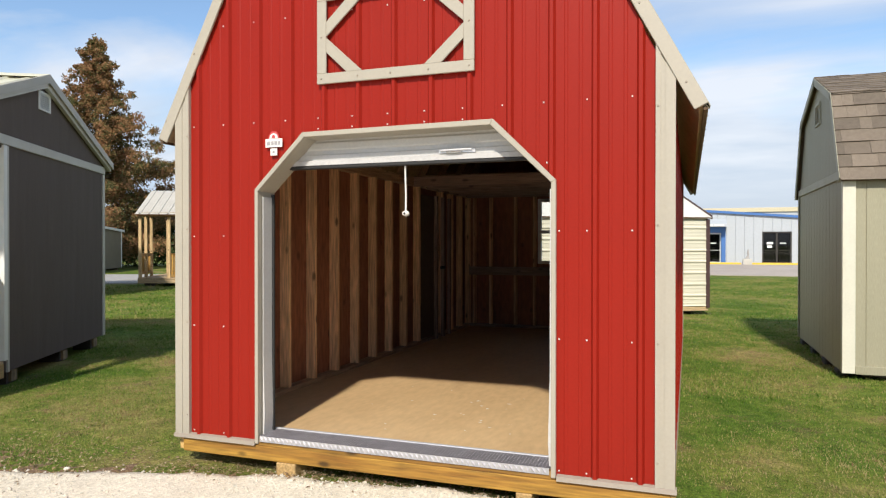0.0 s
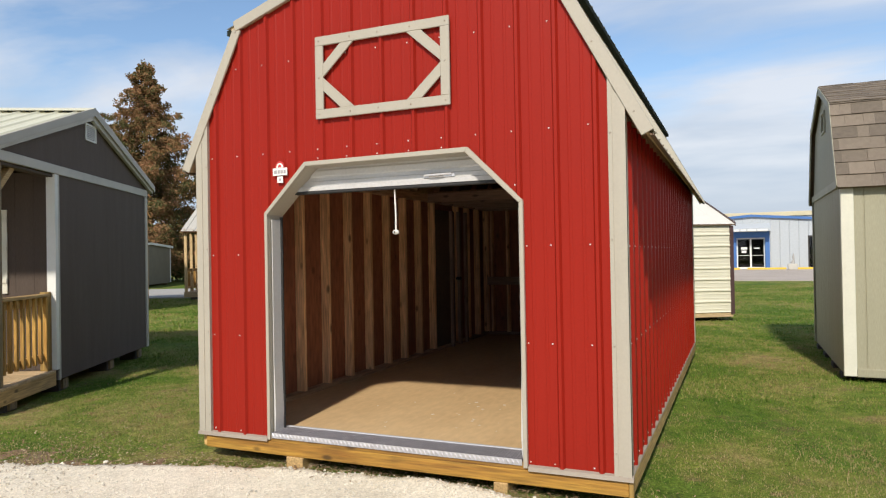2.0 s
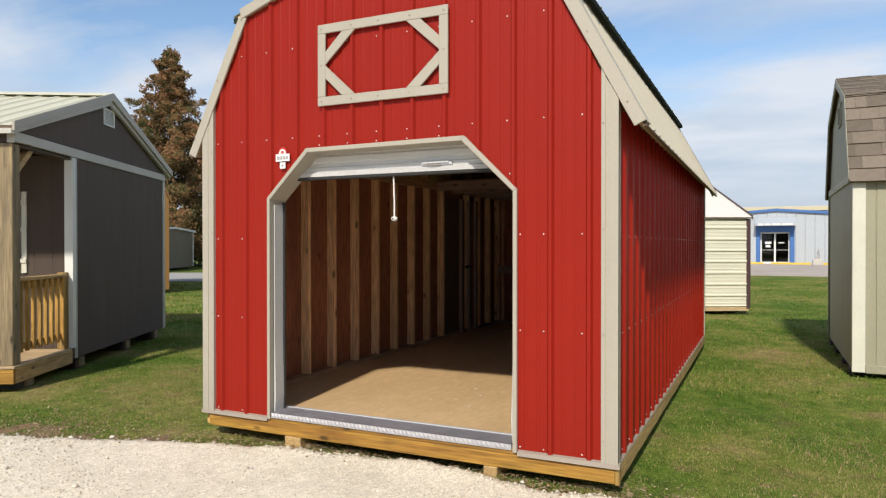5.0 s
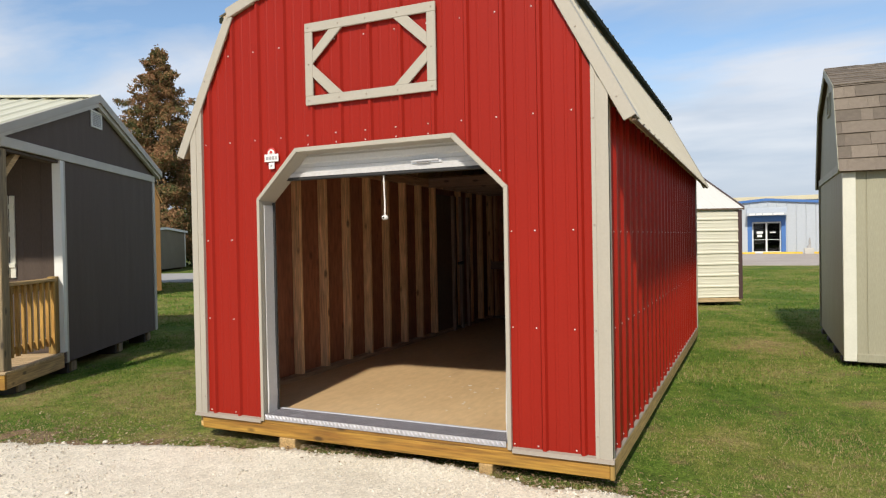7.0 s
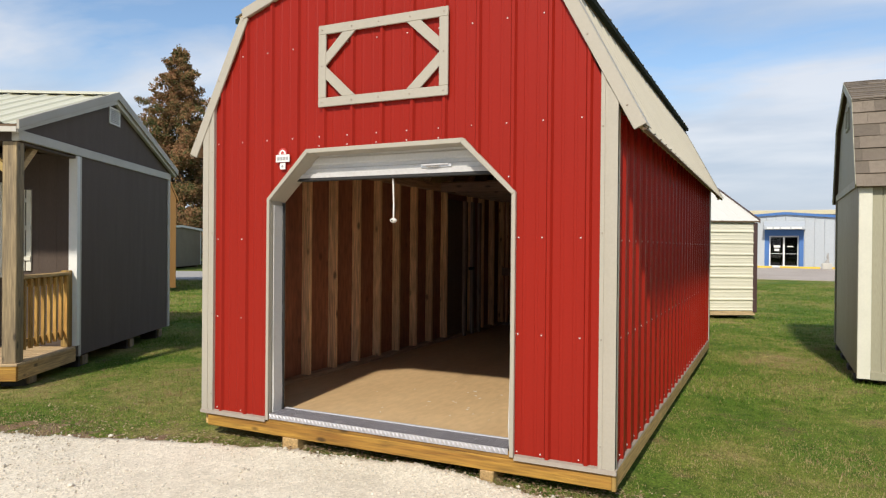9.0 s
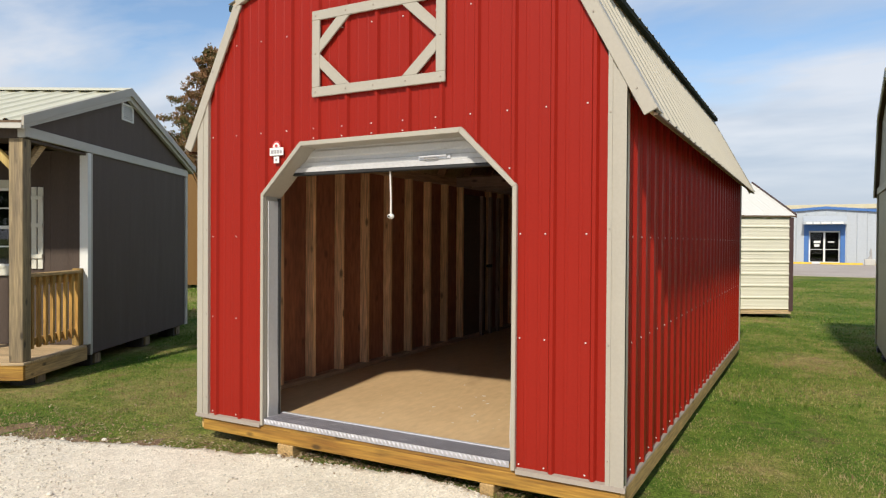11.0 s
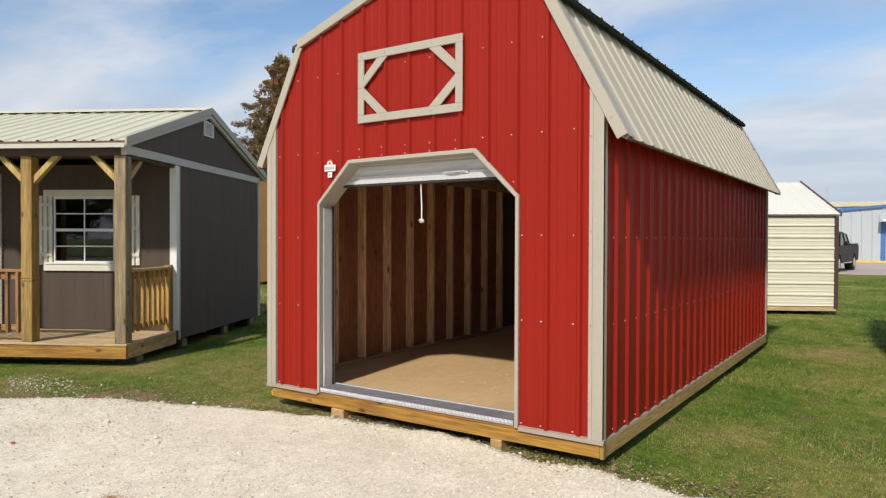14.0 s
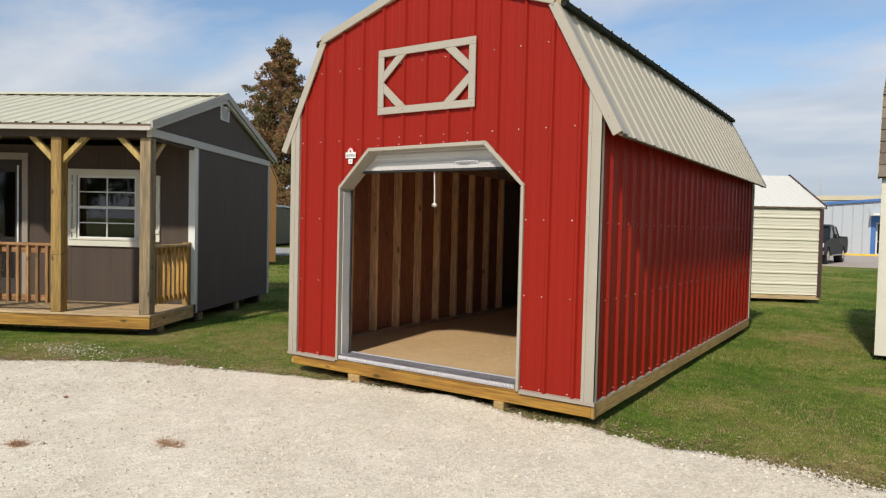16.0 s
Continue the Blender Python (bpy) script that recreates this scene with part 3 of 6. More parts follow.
def soil_strip():
    """Bare pebbly earth where the drive frays into the lawn."""
    xs = list(np.linspace(-7, 6, 261))
    verts, faces = [], []
    for k, x in enumerate(xs):
        wide = soil_width(x)
        e = gravel_edge(x)
        steps = (-0.12, 0.0, 0.12, 0.24, 0.36, 0.48, 0.60, 0.72, 0.86, 1.0)
        for f in steps:
            y = e + (f if f < 0 else f * wide)
            rough = 0.010 * noise.noise((x * 3.1, y * 3.1, 8.0)) + 0.014 * noise.noise((x * 11.0, y * 11.0, 2.0))
            z = dips(x, y) + 0.005 - 0.014 * f * f + rough if f >= 0 else stones_height(x, y) - 0.02
            verts.append((x, y, z))
        if k:
            n = len(steps)
            b = len(verts) - 2 * n
            faces += [(b + j, b + n + j, b + n + 1 + j, b + 1 + j) for j in range(n - 1)]
    ob = mesh_part("soil_edge", verts, faces, SOIL)
    for p in ob.data.polygons:
        p.use_smooth = True
    tagged(ob, "bare brown pebbly soil along the gravel drive", "soil", kind="structure")


soil_strip()


def road(name, points, label, mat, z):
    ob = part(name, prism(points, z - 0.08, z, "z"), mat)
    return tagged(ob, label, "road", kind="structure")


road("road_asphalt", [(-6, 30.6), (45, 30.6), (45, 52), (-6, 52)], "worn grey asphalt yard before the blue building", ASPHALT, 0.012)
U, D = Vector((-0.877, -0.480, 0)), Vector((-0.480, 0.877, 0))
CABIN = Vector((-4.47, 0.42, 0))


def along(u, d, z=0.0):
    return CABIN + U * u + D * d + Vector((0, 0, z))


road("road_lane", [tuple(along(u, d).xy) for u, d in ((60, 19.6), (-10, 19.6), (-10, 27.5), (60, 27.5))], "pale worn lane beyond the sheds", CONCRETE, 0.015)


# ---- the red barn shed ----
HALF, LONG, FLOOR, TOP = 1.525, 6.096, 0.205, 2.2
KINK, RIDGE = (1.13, 3.06), 3.445
barn = thing("barn_shed", pose(0, 0, 0), "red steel lofted barn shed with beige trim and raised door", "shed")

gable_top = lerp_line([(-HALF, 2.24), (-KINK[0], KINK[1]), (0, RIDGE), (KINK[0], KINK[1]), (HALF, 2.24)])
LEFT, RIGHT = -0.905, 0.935  # doorway cut in the steel
door_top = lerp_line([(LEFT, 1.735), (-0.576, 2.060), (0.598, 2.068), (RIGHT, 1.735)])


def walls():
    brk = [LEFT, -0.576, 0.598, RIGHT, -KINK[0], 0, KINK[0]]
    pts = rib_line(-HALF, HALF, 1.383, minor=0.0028, extra=brk, foot=0.021, crest=0.009)
    inside = lambda s: LEFT < s < RIGHT
    sheet("front_wall", pts, [(lambda s: not inside(s), lambda s: 0.165, gable_top), (inside, door_top, gable_top)],
          lambda s, h, v: (s, -h, v), RED, barn, "red ribbed steel gable wall with a clipped-corner doorway")
    pts_b = rib_line(-HALF, HALF, 1.381, extra=[-0.42, 0.44, -KINK[0], 0, KINK[0]])
    win = lambda s: -0.42 < s < 0.44
    sheet("back_wall", pts_b, [(lambda s: not win(s), lambda s: 0.165, gable_top), (win, lambda s: 0.165, lambda s: 1.13), (win, lambda s: 2.06, gable_top)],
          lambda s, h, v: (s, LONG + h, v), RED, barn)
    side = rib_line(0, LONG, 0.262, high=0.019, minor=0.0026)
    sheet("side_wall", side, [(lambda s: True, lambda s: 0.165, lambda s: TOP)], lambda s, h, v: (HALF + h, s, v), RED, barn)
    sheet("side_wall", side, [(lambda s: True, lambda s: 0.165, lambda s: TOP)], lambda s, h, v: (-HALF - h, s, v), RED, barn)
    # sheathing behind the steel
    t = 0.012
    for s in (-1, 1):
        part("side_sheathing", box(*sorted((s * (HALF - 0.004), s * (HALF - 0.004 - t))), 0.02, LONG - 0.02, FLOOR, TOP), SHEATH, barn, "bare red-brown wall sheathing")
    brk = [-HALF + 0.02, -KINK[0], LEFT - 0.001, -0.576, 0, 0.598, RIGHT + 0.001, KINK[0], HALF - 0.02]
    for a, b in zip(brk, brk[1:]):
        mid = (a + b) / 2
        lo = (lambda s: door_top(s)) if inside(mid) else (lambda s: FLOOR)
        part("front_sheathing", prism([(a, lo(a)), (b, lo(b)), (b, gable_top(b) - 0.02), (a, gable_top(a) - 0.02)], 0.006, 0.02, "y"), SHEATH, barn)
    for a, b in zip((-HALF + 0.02, -KINK[0], -0.42, 0, 0.44, KINK[0]), (-KINK[0], -0.42, 0, 0.44, KINK[0], HALF - 0.02)):
        for lo, hi in ([(FLOOR, 1.13), (2.06, None)] if -0.42 <= (a + b) / 2 <= 0.44 else [(FLOOR, None)]):
            part("back_sheathing", prism([(a, lo), (b, lo), (b, hi or gable_top(b) - 0.02), (a, hi or gable_top(a) - 0.02)], LONG - 0.02, LONG - 0.006, "y"), SHEATH, barn)


walls()


def barn_roof():
    # decks, then ribbed steel; the upper slope laps past the lower one
    for s in (-1, 1):
        low = [(s * 1.660 + 0.02, 2.088), (s * 1.642 + 0.02, 2.078), (s * 1.125 + 0.006, 3.055), (s * 1.150 + 0.006, 3.07)]
        part("lower_roof_deck", prism(low, -0.015, LONG + 0.015, "y"), OSB, barn)
        up = [(s * 1.205 + 0.006, 3.080), (s * 1.20 + 0.006, 3.048), (0, 3.434), (0, 3.467)]
        part("upper_roof_deck", prism(up, -0.015, LONG + 0.015, "y"), OSB, barn)
        pts = rib_line(-0.03, LONG + 0.03, 0.262, high=0.0115, minor=0.0015)
        a, b = Vector((s * 1.676 + 0.02, 0, 2.078)), Vector((s * 1.165 + 0.006, 0, 3.068))
        n = Vector((s * (b.z - a.z), 0, abs(a.x - b.x))).normalized()
        sheet("lower_roof", pts, [(lambda q: True, lambda q: 0.0, lambda q: 1.0)],
              lambda q, h, v: tuple(a.lerp(b, v) + n * (h + 0.002) + Vector((0, q, 0))), ROOF_BEIGE, barn, "beige ribbed steel lower roof slope")
        c, e = Vector((s * 1.235 + 0.006, 0, 3.076)), Vector((0, 0, 3.479))
        n2 = Vector((s * (e.z - c.z), 0, abs(c.x - e.x))).normalized()
        sheet("upper_roof", pts, [(lambda q: True, lambda q: 0.0, lambda q: 1.0)],
              lambda q, h, v: tuple(c.lerp(e, v) + n2 * (h + 0.002) + Vector((0, q, 0))), ROOF_BEIGE, barn, "beige ribbed steel upper roof slope")
    for s in (-1, 1):
        part("drip_edge", prism([(s * 1.2065 + 0.006, 3.030), (s * 1.243 + 0.006, 3.036), (s * 1.243 + 0.006, 3.071), (s * 1.2065 + 0.006, 3.075)], -0.016, LONG + 0.03, "y"), DRIP, barn, "dark green drip edge")
        part("eave_drip", prism([(s * 1.6605 + 0.02, 2.066), (s * 1.682 + 0.02, 2.068), (s * 1.682 + 0.02, 2.0765), (s * 1.6605 + 0.02, 2.082)], -0.016, LONG + 0.03, "y"), DARKPLY, barn)
    part("ridge_cap", prism([(-0.16, 3.449), (0, 3.505), (0.16, 3.449), (0.16, 3.455), (0, 3.513), (-0.16, 3.455)], -0.036, LONG + 0.036, "y"), ROOF_BEIGE, barn)
    # rake trims on both gables: an angle with a face and a lip over the roof
    for y0, y1 in ((-0.034, -0.0195), (LONG + 0.0195, LONG + 0.034)):
        for s in (-1, 1):
            low = [(s * 1.684 + 0.02, 2.100), (s * 1.618 + 0.02, 2.068), (s * 1.110 + 0.006, 3.052), (s * 1.180 + 0.006, 3.070)]
            part("lower_rake_trim", prism(low, y0, y1, "y", edge=0.003), BEIGE, barn)
            y0b, y1b = (y0 - 0.005, y1) if y0 < 0 else (y0, y1 + 0.005)
            # the leg of the rake flashing that lies flat on the roof steel
            ya, yb = (y1 - 0.003, 0.085) if y0 < 0 else (LONG - 0.085, y0 + 0.003)
            a, b = Vector((s * 1.676 + 0.02, 0, 2.078)), Vector((s * 1.165 + 0.006, 0, 3.068))
            n = Vector((s * (b.z - a.z), 0, abs(a.x - b.x))).normalized()
            lo, hi = [(q + n * k) for q in (a, b) for k in (0.0150,)], [(q + n * k) for q in (a, b) for k in (0.0185,)]
            part("rake_leg", prism([(lo[0].x, lo[0].z), (lo[1].x, lo[1].z), (hi[1].x, hi[1].z), (hi[0].x, hi[0].z)], ya, yb, "y"), BEIGE, barn)
            up = [(s * 1.172 + 0.006, 3.122), (s * 1.152 + 0.006, 3.050), (0, 3.436), (0, 3.512)]
            part("upper_rake_trim", prism(up, y0b, y1b, "y", edge=0.003), BEIGE, barn)


barn_roof()


def barn_trim():
    # corner flashings: a stepped face on the gable and a narrower leg on the side
    for s in (-1, 1):
        for face in (0, 1):
            y = (lambda v: -v) if face == 0 else (lambda v: LONG + v)
            bm = bmesh.new()
            steps = ((1.455, 1.478, 0.026), (1.478, 1.502, 0.021), (1.502, HALF + 0.026, 0.026)) if s > 0 else ((1.427, 1.454, 0.026), (1.454, 1.480, 0.022), (1.480, HALF + 0.010, 0.026))
            for x0, x1, out in steps:
                zt = lambda x: min(gable_top(s * min(x, HALF)), 2.6) + 0.03
                prism([(s * x0, 0.168), (s * x1, 0.168), (s * x1, zt(x1)), (s * x0, zt(x0))], y(0.001), y(out), "y", bm)
            bm2 = bm
            part("corner_trim", bm2, BEIGE, barn)
            ya, yb = sorted((y(0.026), y(-0.044)))
            part("corner_trim_leg", box(*sorted((s * (HALF + 0.001), s * (HALF + (0.026 if s > 0 else 0.0105)))), ya + 0.001, yb, 0.168, 2.2, 0.003), BEIGE, barn)
    # base flashing with a drip edge
    for a, b in ((-HALF - 0.018, -0.926), (0.957, HALF + 0.035)):
        part("base_trim", prism([(-0.002, 0.183), (-0.028, 0.176), (-0.032, 0.1515), (-0.026, 0.1515), (-0.002, 0.165)], a, b, "x"), BASE_TRIM, barn)
    for s in (-1, 1):
        prof = [(s * (HALF + 0.002), 0.170), (s * (HALF + 0.020), 0.168), (s * (HALF + 0.0235), 0.159), (s * (HALF + 0.019), 0.159), (s * (HALF + 0.002), 0.164)]
        part("base_trim", prism(prof, -0.030, LONG + 0.03, "y"), BASE_TRIM, barn)
    # doorway trim: a face strip and a reveal that turns in
    outer = [(-0.924, 0.165), (-0.924, 1.745), (-0.585, 2.080), (0.607, 2.088), (0.953, 1.745), (0.953, 0.165)]
    inner = [(-0.900, 0.165), (-0.900, 1.732), (-0.572, 2.050), (0.592, 2.056), (0.927, 1.732), (0.927, 0.165)]
    for k in range(5):
        bm = prism([outer[k], outer[k + 1], inner[k + 1], inner[k]], -0.030, -0.002, "y", edge=0.003)
        part("doorway_trim", bm, BEIGE, barn)
        (x0, z0), (x1, z1) = inner[k], inner[k + 1]
        d = Vector((x1 - x0, z1 - z0)).normalized()
        nn = Vector((d.y, -d.x)) * 0.006
        bm = prism([(x0, z0), (x1, z1), (x1 - nn.x, z1 - nn.y), (x0 - nn.x, z0 - nn.y)], -0.002, 0.155, "y")
        part("doorway_reveal", bm, BEIGE, barn)
    # galvanised guide rails of the roll-up door
    for s in (-1, 1):
        bm = bmesh.new()
        g = 0.914 if s > 0 else 0.887
        rows = 12
        prof = []
        for j in range(rows + 1):
            z = 0.212 + (1.70 - 0.212) * j / rows
            bow = 0.012 * max(0, 1 - j / 4) * (1 if j else 0.2)
            prof.append((s * (g - bow), z))
        prism(prof + [(s * (g + 0.0055), 1.70), (s * (g + 0.0055), 0.212)], 0.012, 0.104, "y", bm)
        part("door_guide", bm, GALV, barn, "galvanised door guide rail")
        part("guide_seal", box(*sorted((s * (g - 0.016), s * (g + 0.0045))), 0.1045, 0.1165, 0.212, 1.72), RUBBER, barn, "black rubber guide seal")
    # gable ornament: a rectangle with clipped-corner battens
    x0, x1, z0, z1, w = -0.479, 0.503, 2.358, 2.912, 0.062
    y0, y1 = -0.034, -0.0195
    pieces = [((x0, z1 - w / 2), (x1, z1 - w / 2)), ((x0, z0 + w / 2), (x1, z0 + w / 2)),
              ((x0 + w / 2, z0 + w), (x0 + w / 2, z1 - w)), ((x1 - w / 2, z0 + w), (x1 - w / 2, z1 - w))]
    for (ax, az), (bx, bz) in pieces:
        d = Vector((bx - ax, bz - az)).normalized() 
        nn = Vector((-d.y, d.x)) * w / 2
        pts = [(ax + nn.x, az + nn.y), (bx + nn.x, bz + nn.y), (bx - nn.x, bz - nn.y), (ax - nn.x, az - nn.y)]
        part("ornament_board", prism(pts, y0, y1, "y", edge=0.003), BEIGE, barn)
    zm, q = (z0 + z1) / 2, 0.060
    for s in (-1, 1):
        ex = (x0 + w) if s < 0 else (x1 - w)
        for tz in (-1, 1):
            ez = z1 - w if tz > 0 else z0 + w
            pts = [(ex, zm + tz * 0.004), (ex, zm + tz * (0.004 + q * 1.45)), (ex - s * (0.20 - q * 1.45 + 0.02), ez), (ex - s * 0.235, ez)]
            part("ornament_brace", prism(pts, y0 + 0.002, y1, "y", edge=0.002), BEIGE, barn)
    # screw heads
    xs = [1.34 - 0.2286 * k for k in range(13)]
    low = lambda x, z: z - (0.020 if x < 0 and z > 0.5 else 0.0)
    front = [(x, -0.001, low(x, z)) for z in (0.20, 0.90, 1.475) for x in xs if abs(x) > 0.98] + [(x, -0.001, 2.162) for x in xs]
    front += [(x, -0.001, 2.79) for x in xs if gable_top(x) > 2.95] + [(x, -0.001, 2.10) for x in xs if abs(x) < 0.6] + [(0.90, -0.001, 1.84), (-0.90, -0.001, 1.84)]
    front += [(x, -0.001, low(x, z)) for x in (-0.936, 0.966) for z in (0.2, 0.9, 1.475)]
    dots("front_screws", front, (0, -1, 0), SCREW, barn, 0.0054)
    ys = [0.222 + 0.2286 * k for k in range(26)]
    for s in (-1, 1):
        dots("side_screws", [(s * (HALF + 0.001), y, z) for y in ys for z in (0.198, 0.89, 1.462)], (s, 0, 0), SCREW, barn, 0.005)
    trim = [(x, -0.0265, z) for z in (0.3, 0.9, 1.5, 2.1) for x in (-1.440, 1.467)]
    trim += [(x, -0.0342, z) for z in (z0 + w / 2, z1 - w / 2) for x in (x0 + 0.03, x0 + 0.27, 0.0, x1 - 0.27, x1 - 0.03)] + [(x, -0.0342, zm) for x in (x0 + 0.03, x1 - 0.03)]
    trim += [(s * (1.625 - 0.5 * k), -0.0345, 2.16 + 0.93 * k) for s in (-1, 1) for k in (0.05, 0.5, 0.95)]
    dots("trim_screws", trim, (0, -1, 0), BASE_TRIM, barn, 0.006, "small dull trim screws")


barn_trim()


def barn_base():
    part("rim_board", box(-1.485, 1.53, -0.012, 0.028, 0.060, 0.150, 0.004), TREATED_X, barn, "yellow treated timber rim board")
    part("rim_board", box(-0.922, 0.95, -0.014, 0.026, 0.1505, 0.196, 0.003), TREATED_X, barn)
    part("rim_end", box(1.5305, 1.556, -0.013, 0.030, 0.055, 0.150, 0.003), TREATED_Z, barn)
    for s in (-1, 1):
        part("side_rim_board", box(*sorted((s * 1.50, s * 1.548)), 0.0305, LONG, 0.055, 0.158, 0.004), SIDE_RIM, barn, "pale treated timber rim board")
    part("rim_board", box(-1.485, 1.485, LONG - 0.04, LONG, 0.060, 0.150, 0.004), TREATED_X, barn)
    for x0, x1 in ((-0.775, -0.640), (0.735, 0.825)):
        part("skid", box(x0, x1, -0.02, LONG - 0.05, -0.03, 0.0595, 0.005), TREATED_Y, barn)
    part("floor", box(-1.505, 1.505, 0.135, LONG - 0.005, 0.152, FLOOR), PLYFLOOR, barn, "tan plywood floor with scuffs")
    for y in np.arange(0.45, LONG, 0.406):
        part("floor_joist", box(-1.48, 1.48, y - 0.019, y + 0.019, 0.0605, 0.1515), STUD_X, barn)
    # tread plate threshold with a turned-down lip
    bm = prism([(-0.022, 0.176), (-0.022, 0.214), (0.150, 0.222), (0.150, 0.2055), (-0.017, 0.2055), (-0.017, 0.176)], -0.892, 0.918, "x")
    sill = part("threshold", bm, PLATE, barn, "tread plate aluminium threshold")
    top_v, top_f, lip_v, lip_f = [], [], [], []

    def lozenge(verts, faces, c, a, b, n, size, high):
        base = len(verts)
        c, a, b, n = Vector(c), Vector(a), Vector(b), Vector(n)
        for p in (c - a * size, c - b * size * 0.38, c + a * size, c + b * size * 0.38):
            verts.append(p)
        verts.append(c + n * high - a * size * 0.4)
        verts.append(c + n * high + a * size * 0.4)
        faces.extend([(base, base + 1, base + 4), (base + 1, base + 2, base + 5, base + 4), (base + 2, base + 3, base + 5), (base + 3, base, base + 4, base + 5)])

    turn = random.Random(3)
    for x in np.arange(-0.881, 0.91, 0.0185):
        for y in np.arange(-0.004, 0.135, 0.0185):
            k = turn.choice((-1, 1))
            lozenge(top_v, top_f, (x, y, 0.2142 + (y + 0.022) / 0.172 * 0.008), (0.707, k * 0.707, 0), (-0.707 * k, 0.707, 0), (0, 0, 1), 0.0075, 0.0016)
    for x in np.arange(-0.877, 0.905, 0.0305):
        lozenge(lip_v, lip_f, (x, -0.0236, 0.197), (-0.6, 0, 0.8), (0.8, 0, 0.6), (0, -1, 0), 0.022, 0.005)
    tagged(mesh_part("tread_pattern", top_v, top_f, TREAD, sill, "dull raised lozenges"), kind="stuff")
    tagged(mesh_part("lip_pattern", lip_v, lip_f, TREAD, sill, "worn slanted ridges"), kind="stuff")
    part("threshold_strip", box(-0.892, 0.918, 0.138, 0.164, 0.2055, 0.2255, 0.003), ALU, barn, "bright threshold edge strip")
    part("threshold_lip", box(-0.892, 0.918, -0.0235, -0.0222, 0.178, 0.2135), LIP, barn)


barn_base()


def barn_inside():
    # studs, plates and the side door on the long walls
    stud = None
    for y in [0.06, 0.30] + [1.155 - 0.406 + 0.406 * k for k in range(14)]:
        if 4.05 < y < 4.70:
            continue
        for s in (-1, 1):
            if stud is None:
                stud = part("stud", box(-0.043, 0.043, -0.019, 0.019, FLOOR + 0.04, 2.10, 0.002), STUD, barn)
                stud.matrix_basis = pose(s * 1.464, y, 0)
            else:
                again("stud", stud, pose(s * 1.464, y, 0), barn)
    for s in (-1, 1):
        part("sole_plate", box(*sorted((s * 1.421, s * 1.508)), 0.03, LONG - 0.03, FLOOR + 0.001, FLOOR + 0.039, 0.002), STUD_Y, barn)
        part("top_plate", box(*sorted((s * 1.421, s * 1.508)), 0.03, LONG - 0.03, 2.101, 2.19, 0.002), STUD_Y, barn)
    # plain side door near the back with shade-darkened jambs and a dark latch
    part("side_door", box(-1.50, -1.46, 3.98, 4.74, FLOOR + 0.04, 2.02, 0.004), DARKPLY, barn, "dark closed side door")
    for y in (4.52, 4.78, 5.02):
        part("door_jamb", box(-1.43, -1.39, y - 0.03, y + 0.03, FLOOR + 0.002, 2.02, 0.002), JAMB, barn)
    part("door_latch", box(-1.39, -1.36, 4.60, 4.74, 1.09, 1.13, 0.006), RUBBER, barn, "black door latch")
    # back wall framing with a ledge board under the window
    for x in (-1.36, -1.11, -0.74, -0.46, 0.48, 0.80, 1.10, 1.38):
        part("back_stud", box(x - 0.019, x + 0.019, LONG - 0.11, LONG - 0.021, FLOOR + 0.04, 2.25, 0.002), STUD, barn)
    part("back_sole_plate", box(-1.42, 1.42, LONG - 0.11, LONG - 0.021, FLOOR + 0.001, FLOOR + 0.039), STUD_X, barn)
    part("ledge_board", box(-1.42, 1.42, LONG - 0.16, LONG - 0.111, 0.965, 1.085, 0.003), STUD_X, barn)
    # loft deck at the back and its front beam, coloured darker for shade
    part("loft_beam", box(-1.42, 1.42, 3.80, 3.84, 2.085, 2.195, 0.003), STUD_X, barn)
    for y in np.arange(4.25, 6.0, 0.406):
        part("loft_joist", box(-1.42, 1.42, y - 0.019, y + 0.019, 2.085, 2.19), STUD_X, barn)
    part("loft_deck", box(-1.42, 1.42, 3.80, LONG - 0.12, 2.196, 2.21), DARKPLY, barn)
    # gambrel rafters
    for y in np.arange(0.45, LONG, 0.61):
        for s in (-1, 1):
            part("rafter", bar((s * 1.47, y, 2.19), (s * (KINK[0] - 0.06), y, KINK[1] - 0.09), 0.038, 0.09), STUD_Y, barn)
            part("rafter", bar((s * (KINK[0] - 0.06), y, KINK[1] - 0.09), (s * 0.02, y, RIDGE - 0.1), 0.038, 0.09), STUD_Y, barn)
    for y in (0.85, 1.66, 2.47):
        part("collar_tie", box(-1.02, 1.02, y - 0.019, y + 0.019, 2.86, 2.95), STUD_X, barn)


barn_inside()


def barn_window():
    w = new("window")
    w.parent = barn
    tagged(w, "white single-hung window")
    x0, x1, z0, z1 = -0.42, 0.44, 1.13, 2.06
    t = 0.045
    for a, b, c, d in ((x0, x0 + t, z0, z1), (x1 - t, x1, z0, z1), (x0 + t, x1 - t, z0, z0 + t), (x0 + t, x1 - t, z1 - t, z1), (x0 + t, x1 - t, 1.565, 1.61)):
        part("window_frame", box(a, b, LONG - 0.06, LONG + 0.035, c, d, 0.003), WHITE, w)
    for c, d in ((z0 + t, 1.565), (1.61, z1 - t)):
        ob = part("pane", box(x0 + t, x1 - t, LONG - 0.012, LONG - 0.008, c, d), GLASS, w)
        ob.visible_shadow = False


barn_window()


